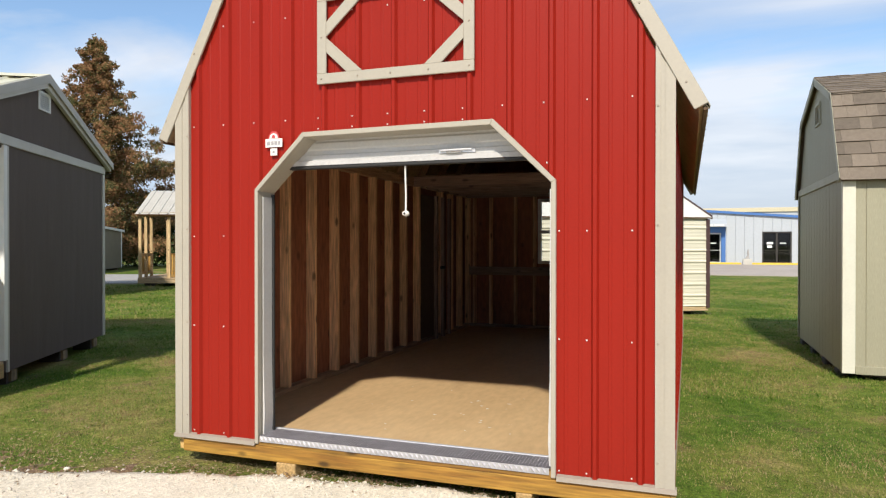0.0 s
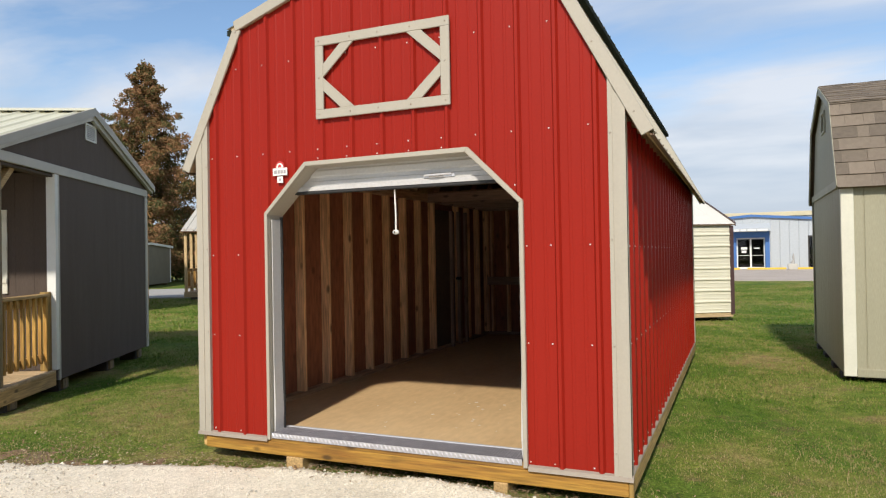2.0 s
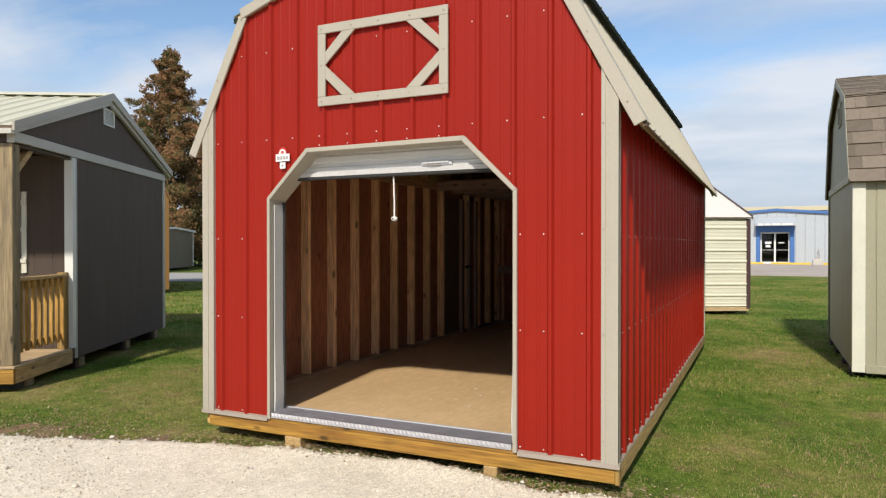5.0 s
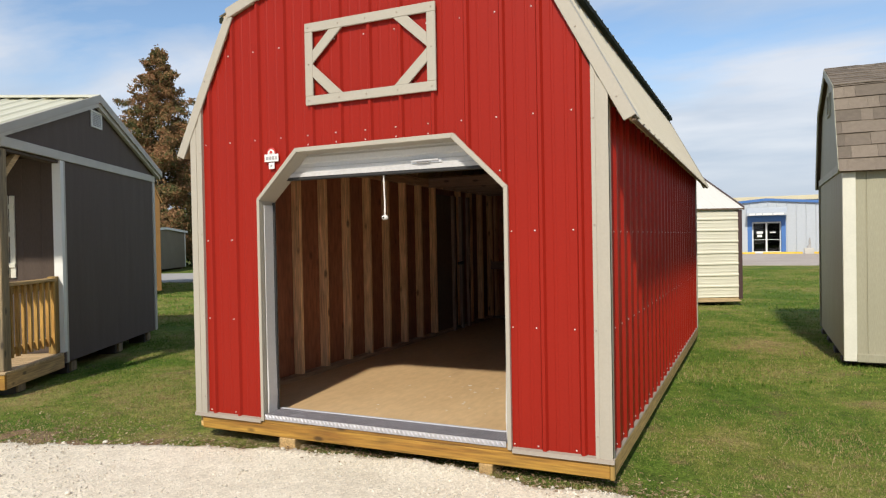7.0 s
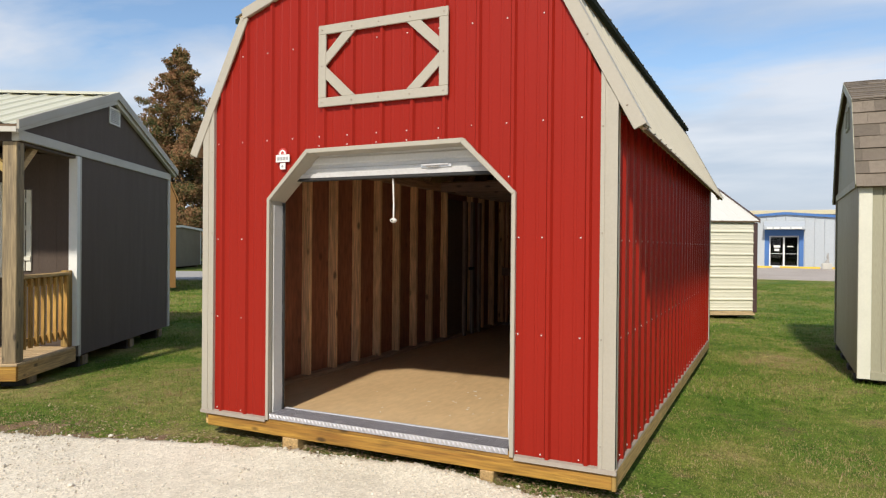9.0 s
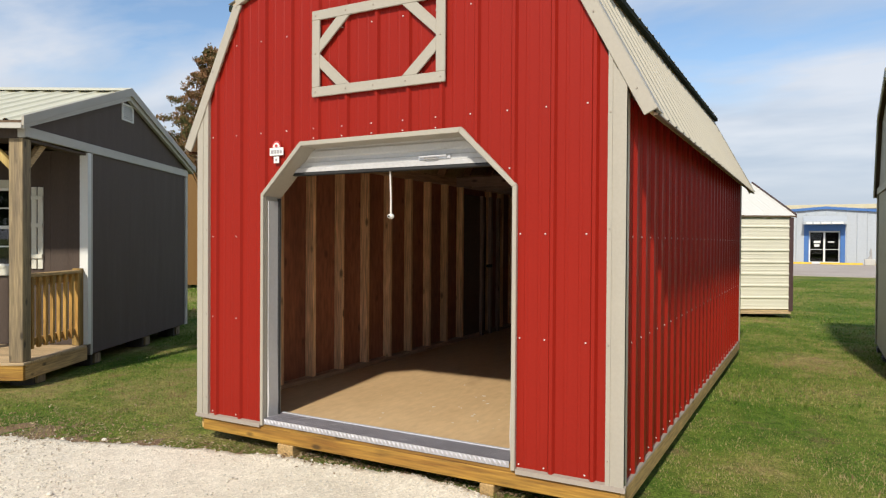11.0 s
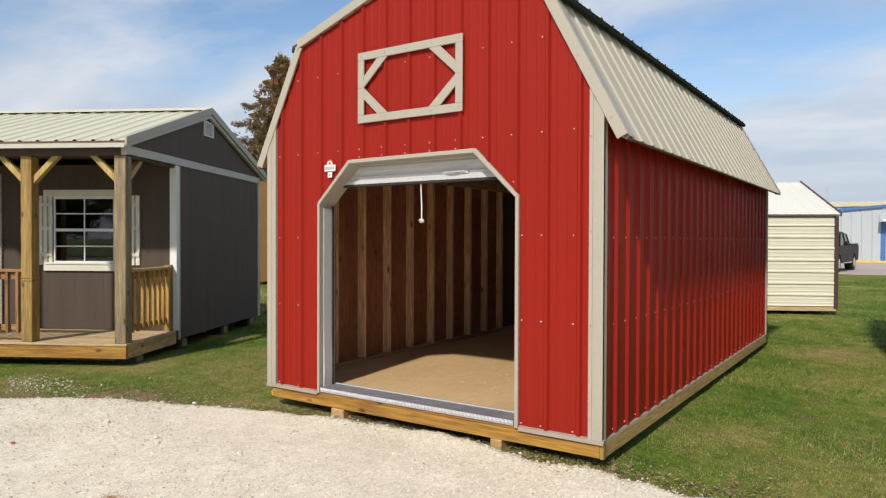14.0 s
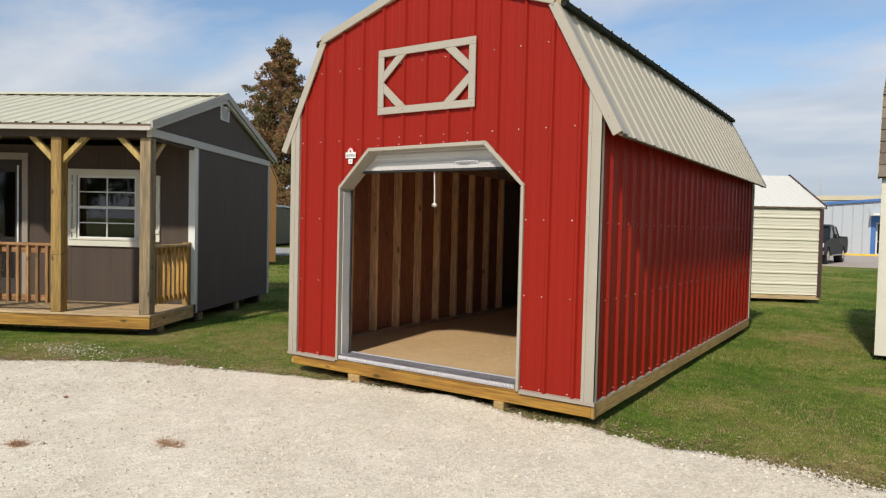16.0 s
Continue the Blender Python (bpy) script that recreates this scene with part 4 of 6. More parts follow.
def roll_door():
    # the raised curtain shows its last corrugations and the bottom bar
    d = new("roll_up_door")
    d.parent = barn
    tagged(d, "raised white galvanised roll-up door curtain")
    prof, z = [], 1.905
    steps = [(0.118, 1.905), (0.112, 1.925), (0.112, 1.955), (0.120, 1.962), (0.122, 1.985), (0.114, 1.995), (0.114, 2.03), (0.124, 2.042), (0.124, 2.062), (0.116, 2.072), (0.116, 2.12)]
    back = [(y + 0.012, zz) for y, zz in steps[::-1]]
    part("curtain", prism(steps + back, -0.878, 0.905, "x"), GALV, d)
    part("bottom_bar", prism([(0.098, 1.893), (0.098, 1.922), (0.110, 1.926), (0.110, 1.905), (0.140, 1.905), (0.140, 1.893)], -0.874, 0.90, "x"), BAR, d, "pale aluminium bottom bar")
    part("bottom_seal", box(-0.874, 0.90, 0.100, 0.150, 1.872, 1.8925, 0.004), RUBBER, d, "black rubber bottom seal")
    latch = part("latch_plate", box(0.25, 0.47, 0.100, 0.1115, 1.930, 1.952, 0.002), ALU, d, "bright slide latch")
    part("latch_bolt", tube([(0.26, 0.092, 1.946), (0.45, 0.092, 1.948)], 0.006), ALU, latch)
    part("latch_grip", tube([(0.30, 0.098, 1.936), (0.30, 0.082, 1.934), (0.39, 0.082, 1.934), (0.39, 0.098, 1.936)], 0.004), CHROME, latch)
    rope = part("pull_rope", tube([(0.024, 0.13, 1.875), (0.0235, 0.135, 1.80), (0.0245, 0.14, 1.70), (0.024, 0.14, 1.60)], 0.0055), ROPE, d, "white pull rope")
    bm = bmesh.new()
    bmesh.ops.create_uvsphere(bm, u_segments=12, v_segments=8, radius=0.02, matrix=Matrix.Translation((0.024, 0.14, 1.588)) @ Matrix.Diagonal((1.15, 1.15, 0.85, 1)))
    part("rope_knob", bm, ROPE, rope, "off-white knob with a dark hole")
    part("knob_hole", tube([(0.024, 0.115, 1.588), (0.024, 0.122, 1.588)], 0.006, 8), RUBBER, rope)


roll_door()


def wall_sign():
    # small dealer plate: arched red top over a white plate, and a small square tag beneath
    s = thing("dealer_sign", pose(-0.787, -0.0195, 2.035), "small white dealer plate with red arch on the wall", "sign")
    arc = [(0.038 * math.cos(math.pi * k / 10), 0.018 + 0.046 * math.sin(math.pi * k / 10)) for k in range(11)]
    part("sign_arch", prism(arc, -0.004, 0.0, "y"), SIGN_RED, s, "red arched plate")
    arc2 = [(0.03 * math.cos(math.pi * k / 8), 0.019 + 0.032 * math.sin(math.pi * k / 8)) for k in range(9)]
    part("arch_field", prism(arc2, -0.0055, -0.0042, "y"), WHITE, s)
    part("arch_mark", prism([(-0.012, 0.022), (0.012, 0.022), (0.012, 0.034), (0, 0.042), (-0.012, 0.034)], -0.007, -0.0056, "y"), SIGN_RED, s)
    part("sign_plate", box(-0.060, 0.060, -0.004, 0.0, -0.035, 0.0175, 0.001), WHITE, s)
    for k, (a, b) in enumerate(((-0.048, -0.024), (-0.018, 0.0), (0.006, 0.026), (0.032, 0.048))):
        part("print_bar", box(a, b, -0.0055, -0.0042, -0.022, 0.002), SIGN_GREY, s)
    tag = part("number_tag", box(-0.024, 0.024, -0.004, 0.0, -0.086, -0.042, 0.001), WHITE, s, "small white square tag")
    part("print_mark", box(-0.008, 0.008, -0.0055, -0.0042, -0.072, -0.056), SIGN_GREY, tag)


wall_sign()


# ---- the porch cabin ----
def picket_rail(parent, p, q, z0=0.262, z1=1.05, gap=0.118, rails=None, pickets=None):
    """A railing between two posts: top rail with a cap, bottom rail and square balusters."""
    p, q = Vector(p), Vector(q)
    way = (q - p).normalized()
    rail = new("railing")
    rail.parent = parent
    rail["label"] = "treated timber porch railing"
    lift = lambda v, z: Vector((v.x, v.y, z))
    side = rails or (TREATED_X if abs(way.x) > abs(way.y) else TREATED_Y)
    part("rail_cap", bar(lift(p, z1 + 0.005), lift(q, z1 + 0.005), 0.115, 0.034, 0.004), side, rail)
    part("top_rail", bar(lift(p, z1 - 0.06), lift(q, z1 - 0.06), 0.036, 0.085, 0.003), side, rail)
    part("bottom_rail", bar(lift(p, z0 + 0.105), lift(q, z0 + 0.105), 0.036, 0.075, 0.003), side, rail)
    n = int((q - p).length / gap)
    off = Vector((-way.y, way.x, 0)) * -0.036
    first = None
    for k in range(n):
        c = p.lerp(q, (k + 0.5) / n) + off
        m = Matrix.Translation((c.x, c.y, 0))
        if first is None:
            first = part("baluster", box(-0.018, 0.018, -0.018, 0.018, z0 + 0.045, z1 - 0.015, 0.002), pickets or BALUSTER, rail, m=m)
        else:
            again("baluster", first, m, rail)


def cabin():
    c = thing("porch_cabin", pose(CABIN.x, CABIN.y, 0, 0, 0, 28.7), "charcoal timber porch cabin with cream steel roof and yellow railings", "cabin")
    W, L, P = 7.32, 4.27, 1.2
    # skids and blocks
    for y in (0.35, 1.5, 2.9, 4.0):
        part("skid", box(-W + 0.05, -0.03, y - 0.07, y + 0.07, -0.06, 0.055, 0.005), POST_GREY, c)
    for x in (-0.2, -2.5, -5):
        for y in (0.35, 1.5, 2.9, 4.0):
            part("block", box(x - 0.10, x + 0.14, y - 0.11, y + 0.11, -0.13, 0.045, 0.006), BLOCK, c)
    # deck
    part("deck_rim", box(-W, 0.0, -0.02, 0.02, 0.022, 0.172, 0.004), TREATED_X, c, "yellow treated timber deck rim")
    part("deck_end_rim", box(-0.04, -0.001, 0.021, P, 0.022, 0.172, 0.004), TREATED_Y, c)
    n = 9
    for k in range(n):
        y0 = -0.03 + (P + 0.0) * k / n
        part("deck_board", box(-W, 0.012, y0, y0 + P / n - 0.006, 0.173, 0.200, 0.003), DECK, c)
    # posts with braces; the corner post is weathered
    xs = [-0.085, -1.265, -2.46, -3.66, -4.86, -6.05, -7.24]
    for k, x in enumerate(xs):
        post = part("post", box(x - 0.07, x + 0.07, 0.0, 0.14, 0.2005, 2.425, 0.006), POST_GREY if k == 0 else TREATED_Z, c,
                    "weathered grey corner post" if k == 0 else "yellow treated post")
        if k == 1:
            for z in (0.93, 0.965):
                part("groove_band", box(x - 0.076, x + 0.076, -0.006, 0.146, z, z + 0.014, 0.003), TREATED_Z, post)
        for s in (-1, 1):
            if k == 0 and s > 0:
                continue
            part("brace", bar((x + s * 0.03, 0.07, 2.105), (x + s * 0.375, 0.07, 2.45), 0.066, 0.07, 0.003, up=(0, 1, 0)), BRACE, c)
    part("brace", bar((-0.085, 0.10, 2.105), (-0.085, 0.445, 2.425), 0.066, 0.07, 0.003, up=(1, 0, 0)), TREATED_Y, c)
    part("porch_beam", box(-W, -0.01, 0.01, 0.13, 2.426, 2.53, 0.004), TAUPE, c)
    part("porch_end_beam", box(-0.13, -0.01, 0.131, P, 2.40, 2.43, 0.004), TAUPE, c)
    for a, b in zip(xs[1:], xs[2:]):
        picket_rail(c, (b + 0.07, 0.07, 0), (a - 0.07, 0.07, 0), rails=RAIL_RED, pickets=BALUSTER_RED)
    picket_rail(c, (-0.085, 0.14, 0), (-0.085, P - 0.07, 0))
    part("rail_post", box(-0.13, -0.04, P - 0.095, P - 0.005, 0.2005, 1.09, 0.005), TREATED_Z, c)
    # grooved front wall under the porch, cut for the window and the door
    groove = 0.203
    pts = []
    s = -W
    while s < 0:
        pts += [(s, 0.0), (min(s + groove - 0.014, 0), 0.0), (min(s + groove - 0.011, 0), -0.002), (min(s + groove - 0.005, 0), -0.002)]
        s += groove
    win, door = (-1.76, -0.85), (-3.50, -2.60)
    for e in (*win, *door, 0.0):
        pts.append((e, 0.0))
    pts = sorted(set(pts))
    inwin, indoor = (lambda q: win[0] < q < win[1]), (lambda q: door[0] < q < door[1])
    sheet("front_wall", pts, [(lambda q: not inwin(q) and not indoor(q), lambda q: 0.2, lambda q: 2.45), (inwin, lambda q: 0.2, lambda q: 1.10),
                              (inwin, lambda q: 2.02, lambda q: 2.45), (indoor, lambda q: 2.23, lambda q: 2.45)],
          lambda q, h, v: (q, P - h, v), TAUPE, c, "brown-grey grooved siding behind the porch")
    # near-black sheets added inside stand in for the unlit room's darkness
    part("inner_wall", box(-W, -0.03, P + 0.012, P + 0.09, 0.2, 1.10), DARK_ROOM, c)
    part("room_shade_sheet", box(-W + 0.05, -0.05, P + 1.3, P + 1.35, 0.2, 2.5), DARK_ROOM, c)
    part("cabin_floor", box(-W + 0.05, -0.05, P + 0.02, L - 0.05, 0.12, 0.2), DECK, c)
    # window with grid, wide cream trim and board shutters
    w = new("window")
    w.parent = c
    w["label"] = "white gridded window in cream trim"
    x0, x1, z0, z1 = -1.76, -0.85, 1.10, 2.02
    yf, yb = P - 0.034, P + 0.01
    for a, b, d, e in ((x1 - 0.012, x1 + 0.12, z0, z1), (x0 - 0.13, x1 + 0.12, z1, z1 + 0.09), (x0 - 0.13, x1 + 0.12, z0 - 0.10, z0)):
        part("window_trim", box(a, b, yf, P - 0.002, d, e, 0.003), CREAM_TRIM, w)
    part("window_sill", box(x0 - 0.10, x1 + 0.10, yf - 0.012, yf - 0.0005, z0 - 0.012, z0 + 0.015, 0.003), CREAM_TRIM, w)
    t = 0.035
    zm = (z0 + z1) / 2
    for a, b, d, e in ((x0 + 0.012, x0 + t, z0, z1), (x1 - t, x1 - 0.012, z0, z1), (x0 + t, x1 - t, z0, z0 + t), (x0 + t, x1 - t, z1 - t, z1), (x0 + t, x1 - t, zm - 0.02, zm + 0.02)):
        part("window_frame", box(a, b, yf + 0.012, yb, d, e, 0.003), WHITE, w)
    for d, e in ((z0 + t, zm - 0.02), (zm + 0.02, z1 - t)):
        part("muntin", box((x0 + x1) / 2 - 0.008, (x0 + x1) / 2 + 0.008, yf + 0.02, yf + 0.028, d, e), WHITE, w)
        part("muntin", box(x0 + t, x1 - t, yf + 0.0195, yf + 0.0285, (d + e) / 2 - 0.008, (d + e) / 2 + 0.008), WHITE, w)
        part("pane", box(x0 + t, x1 - t, yf + 0.030, yf + 0.034, d, e), COATED_GLASS, w)
    for a in (x0 - 0.213, x1 + 0.135):
        sh = new("shutter")
        sh.parent = c
        sh["label"] = "cream board-and-batten shutter"
        for k in range(3):
            part("shutter_board", box(a + 0.074 * k, a + 0.074 * k + 0.058, P - 0.022, P - 0.003, z0 - 0.02, z1 + 0.01, 0.002), CREAM_TRIM, sh)
        for z in (z0 + 0.10, zm, z1 - 0.14):
            part("shutter_batten", box(a, a + 0.206, P - 0.038, P - 0.0225, z, z + 0.05, 0.002), CREAM_TRIM, sh)
    # entrance door
    d = new("entrance_door")
    d.parent = c
    d["label"] = "dark glazed entrance door in grey trim"
    x0, x1 = door
    for a, b, e, f in ((x0 - 0.09, x0, 0.2, 2.23), (x1, x1 + 0.09, 0.2, 2.23), (x0 - 0.09, x1 + 0.09, 2.23, 2.33)):
        part("door_trim", box(a, b, P - 0.03, P - 0.002, e, f, 0.003), BASE_TRIM, d)
    # near-black leaf lends the glass before it an unlit room's darkness
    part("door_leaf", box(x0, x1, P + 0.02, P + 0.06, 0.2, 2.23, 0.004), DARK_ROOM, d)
    part("door_glass", box(x0 + 0.14, x1 - 0.14, P + 0.012, P + 0.018, 0.5, 2.05), DARK_GLASS, d)
    part("door_stop", box(x1 - 0.10, x1 - 0.075, P + 0.004, P + 0.011, 0.25, 2.15), WHITE, d)
    # gable end: charcoal sheet wall, band, gable, trims and vent
    part("gable_wall", box(-0.045, -0.004, P + 0.02, L, 0.075, 2.44), CHARCOAL, c, "smooth charcoal gable-end siding")
    part("back_wall", box(-W, -0.05, L - 0.04, L, 0.075, 2.5), CHARCOAL, c)
    part("far_gable_wall", box(-W, -W + 0.04, P, L - 0.05, 0.075, 2.6), CHARCOAL, c)
    tri = [(0.0, 2.54), (L + 0.02, 2.54), (L / 2 + 0.02, 3.30)]
    part("gable_panel", prism(tri, -0.040, -0.003, "x"), CHARCOAL, c, "charcoal gable panel")
    part("far_gable_panel", prism(tri, -W, -W + 0.04, "x"), CHARCOAL, c)
    part("gable_band", box(-0.02, 0.016, 0.0, L + 0.02, 2.440, 2.541, 0.003), GREY_TRIM, c)
    part("beam_end_trim", box(-0.06, 0.012, -0.012, 0.010, 2.43, 2.60, 0.003), GREY_TRIM, c)
    part("corner_trim", box(-0.02, 0.014, P + 0.06, P + 0.095, 0.07, 2.434, 0.003), GREY_TRIM, c)
    part("corner_trim", box(-0.085, 0.0135, P - 0.014, P + 0.0595, 0.2, 2.434, 0.003), WHITE, c)
    part("back_corner_trim", box(-0.02, 0.014, L - 0.075, L + 0.012, 0.07, 2.434, 0.003), GREY_TRIM, c)
    v = new("gable_vent")
    v.parent = c
    v["label"] = "small white louvred gable vent"
    for a, b, e, f in ((2.04, 2.065, 2.97, 3.19), (2.335, 2.36, 2.97, 3.19), (2.065, 2.335, 2.97, 2.995), (2.065, 2.335, 3.165, 3.19)):
        part("vent_frame", box(-0.002, 0.014, a, b, e, f, 0.002), WHITE, v)
    for k in range(7):
        z = 3.003 + 0.023 * k
        part("louvre", prism([(-0.001, z + 0.016), (0.010, z), (0.012, z + 0.003), (0.001, z + 0.019)], 2.065, 2.335, "y"), WHITE, v)
    # roof: deck, ribbed steel, ridge cap, eave fascia and rakes
    ya, za, yr, zr, yb2 = -0.13, 2.575, L / 2 + 0.02, 3.345, L + 0.17
    for y, s in ((ya, 1), (yb2, -1)):
        part("roof_deck", prism([(y, za - 0.02), (yr, zr - 0.02), (yr, zr), (y, za)], -W - 0.1, 0.06, "x"), DARKPLY, c)
        p = rib_line(-W - 0.12, 0.075, -0.10)
        a, b = Vector((0, y, za + 0.004)), Vector((0, yr, zr + 0.006))
        nn = Vector((0, -s * (zr - za), abs(yr - y))).normalized()
        sheet("roof", p, [(lambda q: True, lambda q: 0.0, lambda q: 1.0)], lambda q, h, v, a=a, b=b, nn=nn: tuple(a.lerp(b, v) + nn * h + Vector((q, 0, 0))), ROOF_CREAM, c, "cream ribbed steel roof slope")
        part("eave_fascia", box(-W - 0.1, 0.05, *sorted((y + s * 0.002, y + s * 0.022)), za - 0.075, za - 0.004, 0.003), GREY_TRIM, c)
        part("rake_trim", prism([(y - s * 0.01, za - 0.045), (y - s * 0.01, za + 0.045), (yr, zr + 0.052), (yr, zr - 0.050)], 0.06, 0.085, "x"), BEIGE, c)
        part("rake_board", prism([(y + s * 0.02, za - 0.075), (y + s * 0.02, za - 0.025), (yr, zr - 0.03), (yr, zr - 0.108)], 0.012, 0.058, "x"), GREY_TRIM, c)
    part("ridge_cap", prism([(yr - 0.15, zr - 0.010), (yr, zr + 0.048), (yr + 0.15, zr - 0.010), (yr + 0.15, zr - 0.004), (yr, zr + 0.056), (yr - 0.15, zr - 0.004)], -W - 0.12, 0.08, "x"), ROOF_CREAM, c)
    part("porch_ceiling", box(-W, -0.02, 0.02, P, 2.535, 2.545), CHARCOAL, c)
    return c


cabin()


# ---- the sage barn shed ----
def sage_barn():
    X, Y0, Y1, LX = 3.155, 4.55, 7.60, 4.9
    c = thing("lofted_shed", pose(X, Y0, 0), "sage green lofted shed with brown shingle roof and cream trim", "shed")
    w = Y1 - Y0
    mid = w / 2
    prof = [(-0.07, 2.095), (0.44, 3.085), (mid, 3.50), (w - 0.42, 3.10), (w + 0.07, 2.095)]
    for y in (0.3, mid, w - 0.3):
        part("skid", box(0.03, LX, y - 0.07, y + 0.07, -0.03, 0.07, 0.005), POST_GREY, c)
    for y in (0.30, 1.05, 1.9, w - 0.3):
        part("block", box(-0.02, 0.2, y - 0.1, y + 0.1, -0.06, 0.05, 0.006), BLOCK, c)
    # grooved siding on the long wall facing the drive, smooth boards on the gable
    pts, s = [], 0.0
    while s < LX:
        pts += [(s, 0.0), (min(s + 0.189, LX), 0.0), (min(s + 0.192, LX), -0.008), (min(s + 0.200, LX), -0.008)]
        s += 0.203
    for y, sg in ((0.0, -1), (w, 1)):
        sheet("side_wall", sorted(set(pts)), [(lambda q: True, lambda q: 0.10, lambda q: 2.1)], lambda q, h, v, y=y, sg=sg: (q, y + sg * h, v), SAGE, c, "sage green grooved siding")
        part("inner_side_wall", box(0, LX, *sorted((y - sg * 0.01, y - sg * 0.05)), 0.1, 2.1), SAGE, c)
    pts, s = [], 0.0
    while s < w:
        pts += [(s, 0.0), (min(s + 0.194, w), 0.0), (min(s + 0.196, w), -0.0012), (min(s + 0.201, w), -0.0012)]
        s += 0.203
    sheet("gable_wall", sorted(set(pts)), [(lambda q: True, lambda q: 0.08, lambda q: 2.1)], lambda q, h, v: (-h, q, v), SAGE, c, "sage green gable wall")
    part("inner_gable_wall", box(0.012, 0.05, 0.01, w - 0.01, 0.1, 2.1), SAGE, c)
    part("far_gable_wall", box(LX - 0.04, LX, 0.01, w - 0.01, 0.1, 2.1), SAGE, c)
    head = [(0.0, 2.1), (w, 2.1), (w - 0.43, 3.04), (mid, 3.45), (0.45, 3.03)]
    part("gable_panel", prism(head, 0.0, 0.04, "x"), SAGE, c)
    part("far_gable_panel", prism(head, LX - 0.04, LX, "x"), SAGE, c)
    part("gable_band", box(-0.022, 0.0, -0.01, w + 0.01, 2.105, 2.195, 0.003), SAGE_TRIM, c)
    part("corner_trim", box(-0.022, -0.0008, -0.022, 0.05, 0.055, 2.104, 0.003), CREAM_TRIM, c)
    part("corner_trim", box(-0.022, 0.10, -0.0225, -0.0008, 0.055, 2.085, 0.003), CREAM_TRIM, c)
    part("back_corner_trim", box(-0.022, -0.0008, w - 0.04, w + 0.015, 0.055, 2.104, 0.003), SAGE, c)
    part("skirt_board", box(0.101, LX, -0.030, 0.02, 0.05, 0.135, 0.004), SAGE, c)
    part("gable_skirt", box(0.0, 0.04, 0.051, w, 0.045, 0.08, 0.003), SAGE, c)
    for (ya, za), (yb, zb) in zip(prof, prof[1:]):
        part("roof_deck", prism([(ya, za), (yb, zb), (yb, zb - 0.03), (ya, za - 0.03)], -0.045, LX + 0.04, "x"), DARKPLY, c)
        d = Vector((yb - ya, zb - za)).normalized()
        nn = Vector((d.y, -d.x)) * 0.08
        part("rake_trim", prism([(ya, za + 0.008), (yb, zb + 0.008), (yb + nn.x, zb + nn.y), (ya + nn.x, za + nn.y)], -0.062, -0.046, "x"), SAGE_TRIM, c)
    v = new("gable_vent")
    v.parent = c
    v["label"] = "small sage louvred vent"
    for a, b, e, f in ((mid - 0.16, mid - 0.13, 2.90, 3.18), (mid + 0.13, mid + 0.16, 2.90, 3.18), (mid - 0.13, mid + 0.13, 2.90, 2.93), (mid - 0.13, mid + 0.13, 3.15, 3.18)):
        part("vent_frame", box(-0.022, -0.001, a, b, e, f, 0.002), SAGE_TRIM, v)
    for k in range(8):
        z = 2.935 + 0.026 * k
        part("louvre", prism([(-0.002, z + 0.018), (-0.014, z), (-0.012, z - 0.003), (0.0, z + 0.014)], mid - 0.13, mid + 0.13, "y"), SAGE, v)
    # shingles: single tabs by the gable, joined beyond
    rnd = random.Random(4)
    tab = None
    field_v, field_f = [], []
    for (ya, za), (yb, zb), count in ((prof[0], prof[1], 7), (prof[1], prof[2], 9), (prof[4], prof[3], 7), (prof[3], prof[2], 9)):
        way = Vector((0, yb - ya, zb - za))
        up = way.normalized()
        side = 1 if yb > ya else -1
        nn = Vector((0, -up.z * side, up.y * side))
        for r in range(count + 1):
            x = -0.055 - rnd.random() * 0.12
            expo = way.length / count
            while x < LX:
                wide = rnd.choice((0.11, 0.14, 0.18, 0.24, 0.30))
                x0, x1 = max(x, -0.055), min(x + wide, LX)
                if x1 - x0 > 0.03:
                    lift = 0.008 + rnd.uniform(0.0, 0.007)
                    base = Vector((0, ya, za)) + up * (expo * r - 0.03)
                    top = min(expo * 1.3, way.length + 0.01 - (expo * r - 0.03))
                    if top > 0.02:
                        if x0 < 0.75 and r < count and (yb > ya):
                            if tab is None:
                                tab = part("shingle", box(0, 1, 0, 1, 0, 0.011), SHINGLE, c)
                                bpy.data.objects.remove(tab)
                                tab = bpy.data.meshes["shingle"]
                            o = new("shingle", tab)
                            o.parent = c
                            rot = Matrix((Vector((1, 0, 0)), up, Vector((1, 0, 0)).cross(up))).transposed().to_4x4()
                            o.matrix_basis = Matrix.Translation(base + Vector((x0, 0, 0)) + nn * lift) @ rot @ Matrix.Rotation(-0.075, 4, "X") @ Matrix.Diagonal((x1 - x0 - 0.0015, top, 1, 1))
                        else:
                            b0 = len(field_v)
                            for px, q, h in ((x0, 0, 0.0), (x1 - 0.002, 0, 0.0), (x1 - 0.002, top, -0.014), (x0, top, -0.014), (x0, 0, 0.011), (x1 - 0.002, 0, 0.011), (x1 - 0.002, top, -0.004), (x0, top, -0.004)):
                                field_v.append(base + Vector((px, 0, 0)) + up * q + nn * (lift + h))
                            field_f += [(b0 + 4, b0 + 5, b0 + 6, b0 + 7), (b0, b0 + 1, b0 + 5, b0 + 4), (b0 + 1, b0 + 2, b0 + 6, b0 + 5), (b0 + 3, b0, b0 + 4, b0 + 7)]
                x += wide
    tagged(mesh_part("shingle_field", field_v, field_f, SHINGLE_FIELD, c), kind="stuff")


sage_barn()


